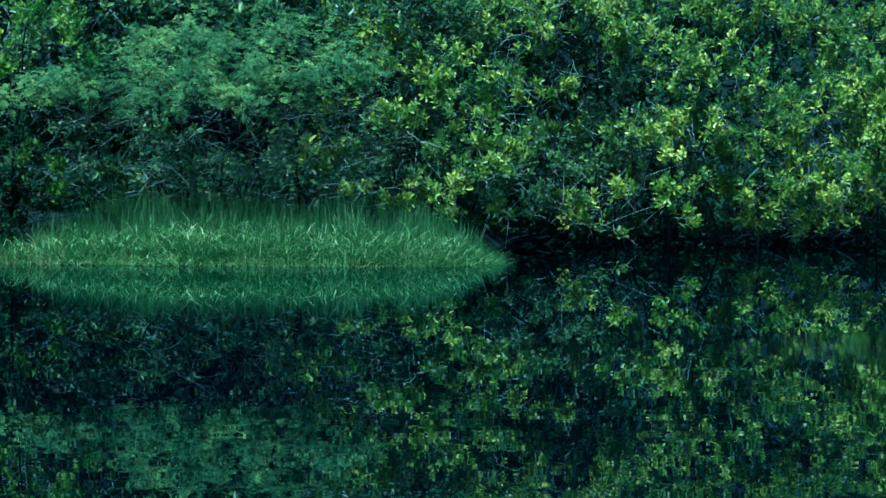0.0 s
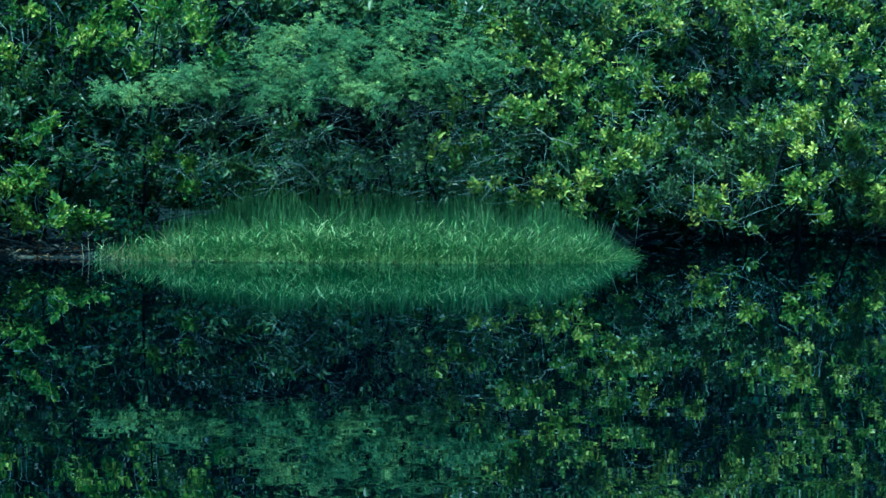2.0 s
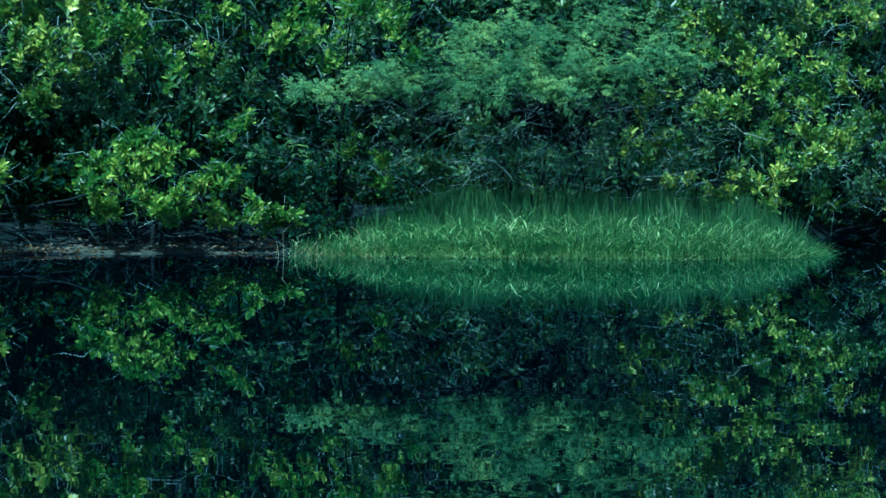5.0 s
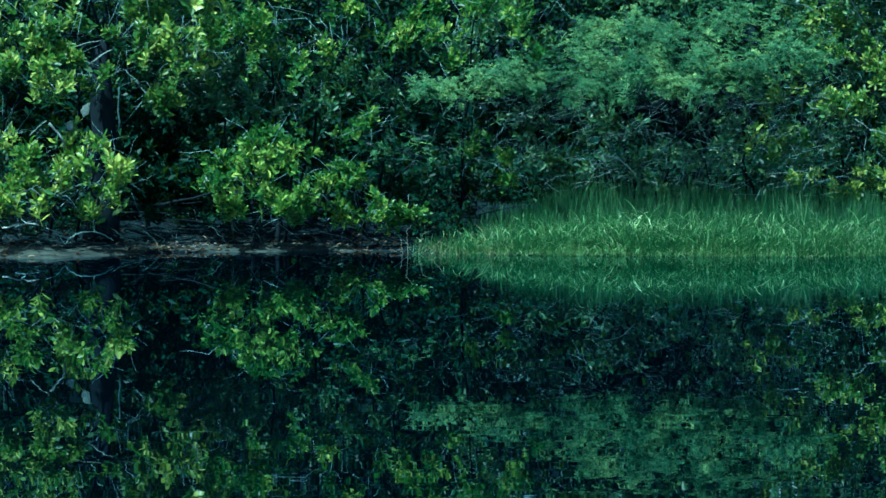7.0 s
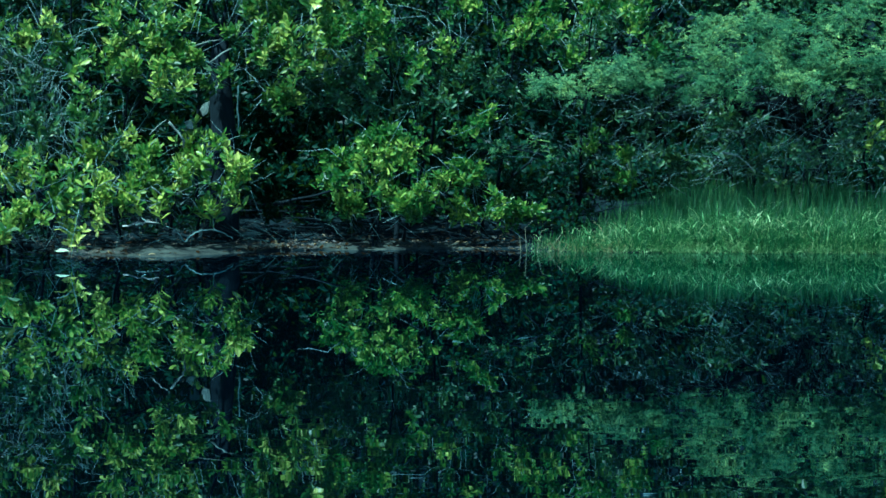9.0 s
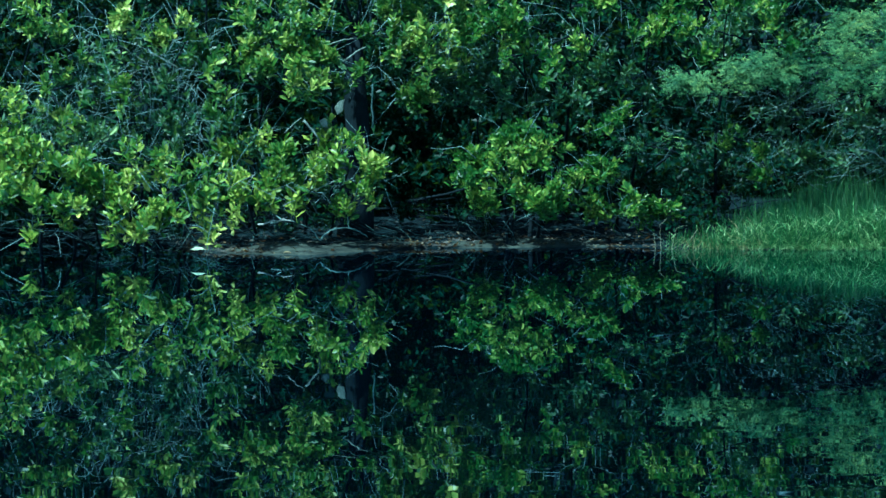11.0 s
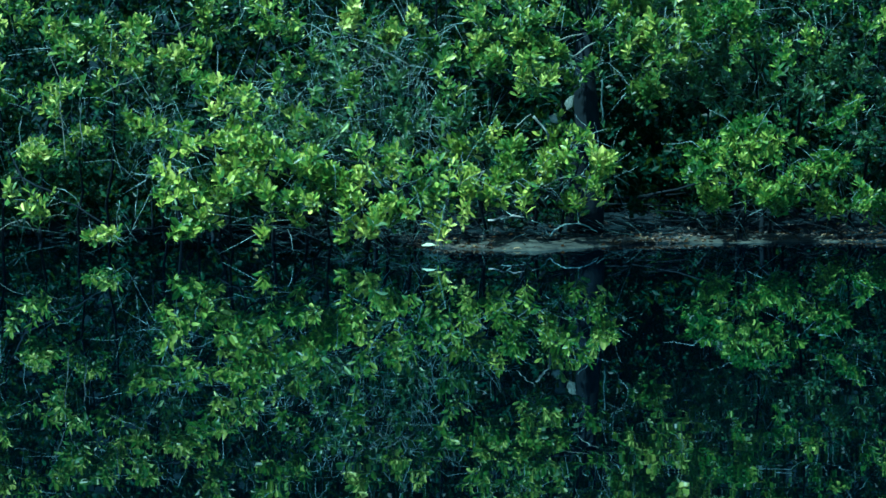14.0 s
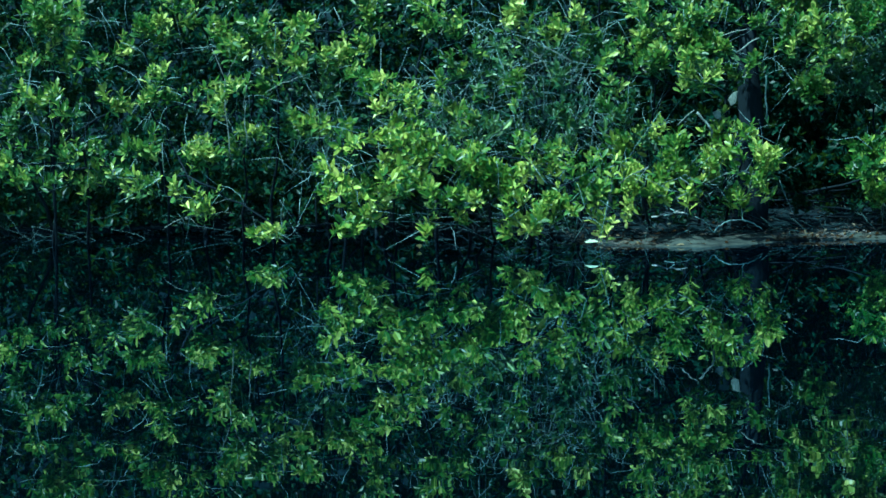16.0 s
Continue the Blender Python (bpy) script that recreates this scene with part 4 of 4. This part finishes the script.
dead_limb(twiggy_shrub, "dead_stick", [((10.07, 24.90, 1.84), (9.44, 24.90, 1.65), 0.8), ((9.44, 24.90, 1.65), (9.25, 24.90, 1.46), 0.6), ((9.44, 24.90, 1.77), (8.81, 24.90, 1.62), 0.9), ((9.56, 24.90, 1.59), (9.47, 24.90, 1.71), 0.4), ((9.96, 24.90, 1.56), (9.44, 24.90, 1.65), 0.5), ((7.91, 24.60, 0.56), (7.33, 24.60, 0.70), 0.9), ((7.33, 24.60, 0.70), (7.62, 24.60, 0.53), 0.6)], 0.006, seed=74)
dead_limb(bank_shrub, "dead_stick", [((6.69, 24.70, 0.60), (6.46, 24.70, 0.52), 1.0), ((6.75, 24.70, 0.42), (6.50, 24.70, 0.47), 0.8), ((6.17, 24.80, 0.54), (5.65, 24.80, 0.64), 0.5)], 0.006, seed=75)
dead_limb(stem_shrub, "dead_stem", [((15.86, 24.70, 0.82), (15.96, 24.70, 1.25), 0.8), ((15.96, 24.70, 1.25), (15.95, 24.80, 1.53), 0.8), ((15.95, 24.80, 1.53), (16.20, 24.80, 1.79), 0.8), ((15.90, 24.80, 1.54), (15.66, 24.80, 1.76), 0.6), ((15.93, 24.80, 1.52), (15.47, 24.80, 1.52), 0.5)], 0.006, seed=63)
dead_limb(stem_shrub, "dead_stem", [((15.53, 24.70, 0.94), (15.58, 24.70, 1.31), 1.0), ((15.58, 24.70, 1.31), (15.51, 24.80, 1.47), 0.8), ((15.13, 24.70, 1.40), (14.29, 24.70, 1.55), 0.6)], 0.006, seed=64)
dead_limb(stem_shrub, "dead_stem", [((17.27, 24.60, 0.21), (16.96, 24.50, 0.30), 0.9), ((16.96, 24.50, 0.30), (15.80, 24.40, 0.35), 0.9), ((16.69, 24.40, 0.31), (16.53, 24.30, 0.23), 0.6), ((16.20, 24.40, 0.44), (15.83, 24.40, 0.48), 0.6)], 0.004, seed=65)

# ---------------------------------------------------------------- woods behind


# Foliage backdrop added to close out the sky, coloured as if shaded.
def woods():
    nrng = np.random.default_rng(90)
    count = 32000
    a = nrng.uniform(-25, 25, count)
    back = woods_edge(a)
    d = back + np.abs(nrng.normal(0, 1.0, count))
    z = nrng.uniform(0.1, 5.2, count)
    ar = np.radians(a)
    places = np.stack([-np.sin(ar) * d, np.cos(ar) * d, z], axis=1)
    ways = nrng.normal(size=(count, 3)) * 0.6 + np.stack([np.sin(ar) * 0.5, -np.cos(ar) * 0.5, np.full(count, 0.5)], axis=1)
    mats = turns(ways, nrng) * nrng.uniform(0.6, 1.1, (count, 1, 1))
    more = 22000
    a2 = nrng.uniform(-25, 25, more)
    d2 = shore(a2) + np.where((a2 > -9.6) & (a2 < -1.9), 4.8, np.where((a2 > -12.6) & (a2 < 8.8), 3.1, 0.5)) + 8 * nrng.random(more) ** 1.4
    z2 = np.array([ground_z(x, y) for x, y in zip(a2, d2)]) + nrng.uniform(0.05, 0.5, more)
    a2 = np.radians(a2)
    places = np.concatenate([places, np.stack([-np.sin(a2) * d2, np.cos(a2) * d2, z2], axis=1)])
    ways2 = nrng.normal(size=(more, 3)) * 0.5 + np.stack([np.sin(a2) * 0.6, -np.cos(a2) * 0.6, np.full(more, 0.5)], axis=1)
    mats = np.concatenate([mats, turns(ways2, nrng) * nrng.uniform(0.7, 1.2, (more, 1, 1))])
    count += more
    s = Soup()
    pieces = [tuft(random.Random(i), 0.11) for i in range(6)]
    for k, piece in enumerate(pieces):
        ids = np.arange(count) % len(pieces) == k
        s.spread(np.concatenate(piece.v), np.concatenate(piece.f), mats[ids], places[ids])
    return tagged(new("woods", s.mesh("woods", LEAF_SHADE)), "dense woodland backdrop closing the bank, shade in its leaf colour", "foliage", kind="stuff")


woods()


def undergrowth(name, label, count, a0, a1, near, far, high, seed, material=SHADE_BARK, thick=0.008):
    """Dead sticks and arching roots in the dark under the shrubs."""
    rng = random.Random(seed)
    lines = []
    for _ in range(count):
        a = rng.uniform(a0, a1)
        d = shore(a) + rng.uniform(near, far)
        p = spot(a, d, max(ground_z(a, d), -0.05) + rng.random() ** 2 * high)
        q = p + np.array((rng.gauss(0, 0.24), rng.gauss(0, 0.15), rng.gauss(0, 0.1)))
        q[2] = max(q[2], -0.03)
        lines.append((p, q))
    s = twig_soup(lines, rng, thick, thick * 0.4)
    return tagged(new(name, s.mesh(name, material, smooth=True)), label, "brushwood", kind="stuff")


undergrowth("dead_twigs", "thin grey twigs trailing along the water under the shrubs", 360, 8.3, 22, -2.6, 0.6, 0.25, 54, SHADE_STALK, 0.0027)
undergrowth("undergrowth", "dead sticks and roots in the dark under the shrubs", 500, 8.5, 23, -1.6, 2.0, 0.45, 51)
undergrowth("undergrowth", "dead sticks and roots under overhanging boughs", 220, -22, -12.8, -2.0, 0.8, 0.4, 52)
undergrowth("dead_twigs", "thin grey twigs strewn over the shaded mud", 170, 2.0, 8.6, 0.2, 3.0, 0.12, 55, SHADE_STALK, 0.0035)
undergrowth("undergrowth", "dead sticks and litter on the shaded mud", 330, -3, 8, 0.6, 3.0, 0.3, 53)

# ---------------------------------------------------------------- reed grass


def grass(name, label, material, count, a0, a1, seed, tall, front_share, stray, wide, front=(-0.1, 0.6), lift=0.0):
    """Blades in tufts on the low spit; front blades arch and cross, those behind stand upright. lift: how high on its stem a blade may begin."""
    nrng = np.random.default_rng(seed)
    tufts = count // 20
    ta = nrng.uniform(a0, a1, tufts)
    td = np.where(nrng.random(tufts) < front_share, nrng.uniform(*front, tufts), 3.4 * nrng.random(tufts) ** 1.5)
    a = np.repeat(ta, 20) + nrng.normal(0, 0.16, tufts * 20)
    e = np.clip(np.repeat(td, 20) + nrng.normal(0, 0.09, tufts * 20), -0.2, 4)
    n = len(a)
    right = np.clip((a + 12.05) / 1.7, 0, 1)
    left = np.clip((-0.95 - a) / 3.6, 0, 1)
    keep = (right > 0.01) & (left > 0.01) & (e < 0.35 + 3.0 * np.minimum(right, left) ** 0.8)
    keep &= nrng.random(n) < 0.1 + 1.6 * left ** 2
    d = 25.05 + np.interp(a, (-12.4, -11, -9), (1.0, 0.55, 0.1)) + e
    grown = 0.3 + 0.7 * np.minimum(right ** 0.7, left ** 0.75)
    behind = np.clip(e / 1.3, 0, 1)
    grown *= np.repeat(nrng.uniform(0.6, 1.18, tufts), 20)
    h = tall * grown * nrng.uniform(0.5, 1.1, n) * (0.4 + 0.45 * np.clip((e + 0.1) / 0.6, 0, 1) + 0.15 * behind)
    lean = nrng.normal(0, 1, (n, 2)) * ((stray * (1 - 0.75 * behind)) * h)[:, None]
    lean[:, 0] += np.clip((-11.2 - a) * 0.12, 0, 0.1)
    lean[:, 1] -= (1 - behind) * 0.06
    ar = np.radians(a)
    z0 = np.array([ground_z(x, y) for x, y in zip(a, d)])
    root = np.stack([-np.sin(ar) * d, np.cos(ar) * d, np.maximum(z0, -0.06) - 0.01 + lift * grown * nrng.random(n) ** 2.2], axis=1)
    w = nrng.uniform(*wide, n) * 0.8
    spin = nrng.uniform(0, math.pi, n)
    across = np.stack([np.cos(spin), np.sin(spin) * 0.6, np.zeros(n)], axis=1) * w[:, None]
    rows = []
    for t, thick in ((0, 0.8), (0.4, 1.0), (0.75, 0.75)):
        c = root + np.concatenate([lean * t ** 1.6, (h * (t - 0.12 * t * t))[:, None]], axis=1)
        rows += [c - across * thick, c + across * thick]
    droop = np.where(nrng.random(n) < 0.6 * (1 - behind), nrng.uniform(0.1, 0.35, n), 0.0) * h * np.clip((e - 0.05) / 0.3, 0, 1)
    rows.append(root + np.concatenate([lean * 1.25, (h * 0.95 - droop)[:, None]], axis=1))
    v = np.stack(rows, axis=1)[keep]
    f = np.array([(0, 1, 3), (0, 3, 2), (2, 3, 5), (2, 5, 4), (4, 5, 6)])
    k = len(v)
    s = Soup()
    s.add(v.reshape(-1, 3), (f[None] + (np.arange(k) * 7)[:, None, None]).reshape(-1, 3))
    return tagged(new(name, s.mesh(name, material)), label, "grass", kind="stuff")


grass("reed_grass", "lush green reed grass on a low spit in the water", BLADE, 30000, -12.05, -0.75, 21, 0.52, 0.16, 0.3, (0.0026, 0.0055))
grass("pale_grass", "pale criss-crossing grass blades along the water's edge", PALE_BLADE, 12000, -12.05, -0.75, 23, 0.18, 0.92, 1.25, (0.003, 0.0055), (-0.1, 0.7), 0.24)
grass("fringe_grass", "short pale blades matted along the waterline", PALE_BLADE, 4600, -12.0, -0.9, 24, 0.17, 1.0, 1.3, (0.003, 0.0055), (-0.12, 0.2), 0.05)
grass("dry_grass", "straw-coloured dry grass among the green reeds", DRY_BLADE, 1300, -2.9, -0.5, 22, 0.34, 0.6, 0.9, (0.0045, 0.008))

# ---------------------------------------------------------------- litter and dead wood


def litter():
    nrng = np.random.default_rng(31)
    rng = random.Random(31)
    s = Soup()
    for i in range(1500):
        a = nrng.uniform(-1.0, 9.0)
        e = abs(nrng.normal(0, 1.1)) + 0.02
        if i % 5 == 0:
            a, e = rng.choice((4.4, 1.9, 3.8, 7.4, 2.3)) + nrng.normal(0, 0.35), abs(nrng.normal(0.12, 0.12))
        d = shore(a) + e
        size = nrng.uniform(0.03, 0.075)
        v = leaf_shape(size, size * 0.45, nrng.uniform(-0.4, 0.6), nrng.uniform(-0.3, 0.4))
        m = Matrix.Translation(spot(a, d, max(ground_z(a, d), 0.0) + 0.012)) @ pose(0, 0, 0, nrng.uniform(-12, 25), nrng.uniform(-25, 25), nrng.uniform(0, 360))
        s.add(np.array([m @ Vector(p) for p in v]), LEAF_F)
    return tagged(new("leaf_litter", s.mesh("leaf_litter", FALLEN)), "orange and brown fallen leaves on the mud", "leaf litter", kind="stuff")


def dead_branch(name, label, lines, material, thick, seed, category="branch", crook=0.05):
    """Dead wood of crooked, tapered pieces, all of one bough."""
    rng = random.Random(seed)
    s = Soup()
    for p, q, share in lines:
        pts = bend(spot(*p), spot(*q), 8, crook, rng)
        s.add(*tube(pts, np.linspace(thick * share, thick * share * 0.45, 8), 7, 0.12, rng))
    foot = spot(*lines[0][0])
    ob = new(name, s.mesh(name, material, foot, True))
    ob.location = foot
    return tagged(ob, label, category)


litter()
dead_branch("fallen_branch", "bleached driftwood stick on the mud bank", [((7.28, 25.70, 0.22), (6.55, 25.70, 0.25), 1.0), ((6.87, 25.70, 0.24), (6.66, 25.80, 0.28), 0.6)], DRIFTWOOD, 0.0095, 42, "branch")
dead_branch("arched_root", "thin pale arched root on the mud bank", [((6.01, 25.10, 0.10), (5.80, 25.20, 0.18), 1.0), ((5.80, 25.20, 0.18), (5.41, 25.30, 0.20), 0.9), ((5.41, 25.30, 0.20), (5.04, 25.20, 0.12), 0.8), ((5.43, 25.30, 0.19), (5.44, 25.40, 0.31), 0.6), ((6.01, 25.10, 0.10), (6.39, 25.40, 0.23), 0.7)], TWIG, 0.009, 43, "root")
dead_branch("root_stump", "weathered grey root stump at the water edge", [((2.17, 25.70, 0.01), (2.19, 25.80, 0.16), 1.0), ((2.13, 25.70, 0.01), (2.04, 25.80, 0.13), 0.6), ((2.20, 25.70, 0.01), (2.29, 25.80, 0.11), 0.5)], SHADE_BARK, 0.014, 44, "stump")
dead_branch("fallen_branch", "thin dead stick lying on the dark mud", [((7.02, 26.20, 0.21), (6.50, 26.40, 0.22), 1.0), ((6.76, 26.30, 0.21), (6.90, 26.40, 0.28), 0.6)], TWIG, 0.01, 45, "branch")

dead_branch("dry_reed", "thin straw-coloured reed stems arching into the water", [((-0.98, 25.20, -0.04), (-0.94, 25.20, 0.21), 1.0), ((-0.94, 25.20, 0.21), (-1.10, 25.20, 0.28), 0.6), ((-1.17, 25.15, -0.03), (-1.28, 25.15, 0.19), 1.0), ((-1.28, 25.15, 0.19), (-1.51, 25.15, 0.22), 0.6), ((-0.87, 25.30, -0.03), (-0.82, 25.30, 0.14), 0.9), ((-1.37, 25.10, -0.02), (-1.72, 25.10, 0.18), 0.9), ((-1.09, 25.10, -0.03), (-1.60, 25.10, 0.10), 0.6)], DRY_STEM, 0.0026, 46, "reed", 0.015)
# a pale leaf at the tip of the bough over the water
tip_leaf = Soup()
tip_leaf.add(np.array([pose(0, 0, 0, 24, 0, 0) @ pose(0, 0, 0, 0, 0, 80) @ Vector(p) for p in leaf_shape(0.13, 0.065, 0.2, 0.1)]), LEAF_F)
pale = tagged(new("floating_leaf", tip_leaf.mesh("floating_leaf", PALE_LEAF)), "pale upturned leaf at a bough's tip above the water", "leaf")
pale.location = spot(8.35, 23.4, 0.1)
drift_leaf = Soup()
drift_leaf.add(np.array([pose(0, 0, 0, 38, 0, 20) @ Vector(p) for p in leaf_shape(0.075, 0.05, 0.3, 0.2)]), LEAF_F)
gold = tagged(new("floating_leaf", drift_leaf.mesh("floating_leaf", YELLOW_LEAF)), "yellow fallen leaf on the dark water", "leaf")
gold.location = spot(12.03, 24.5, 0.012)
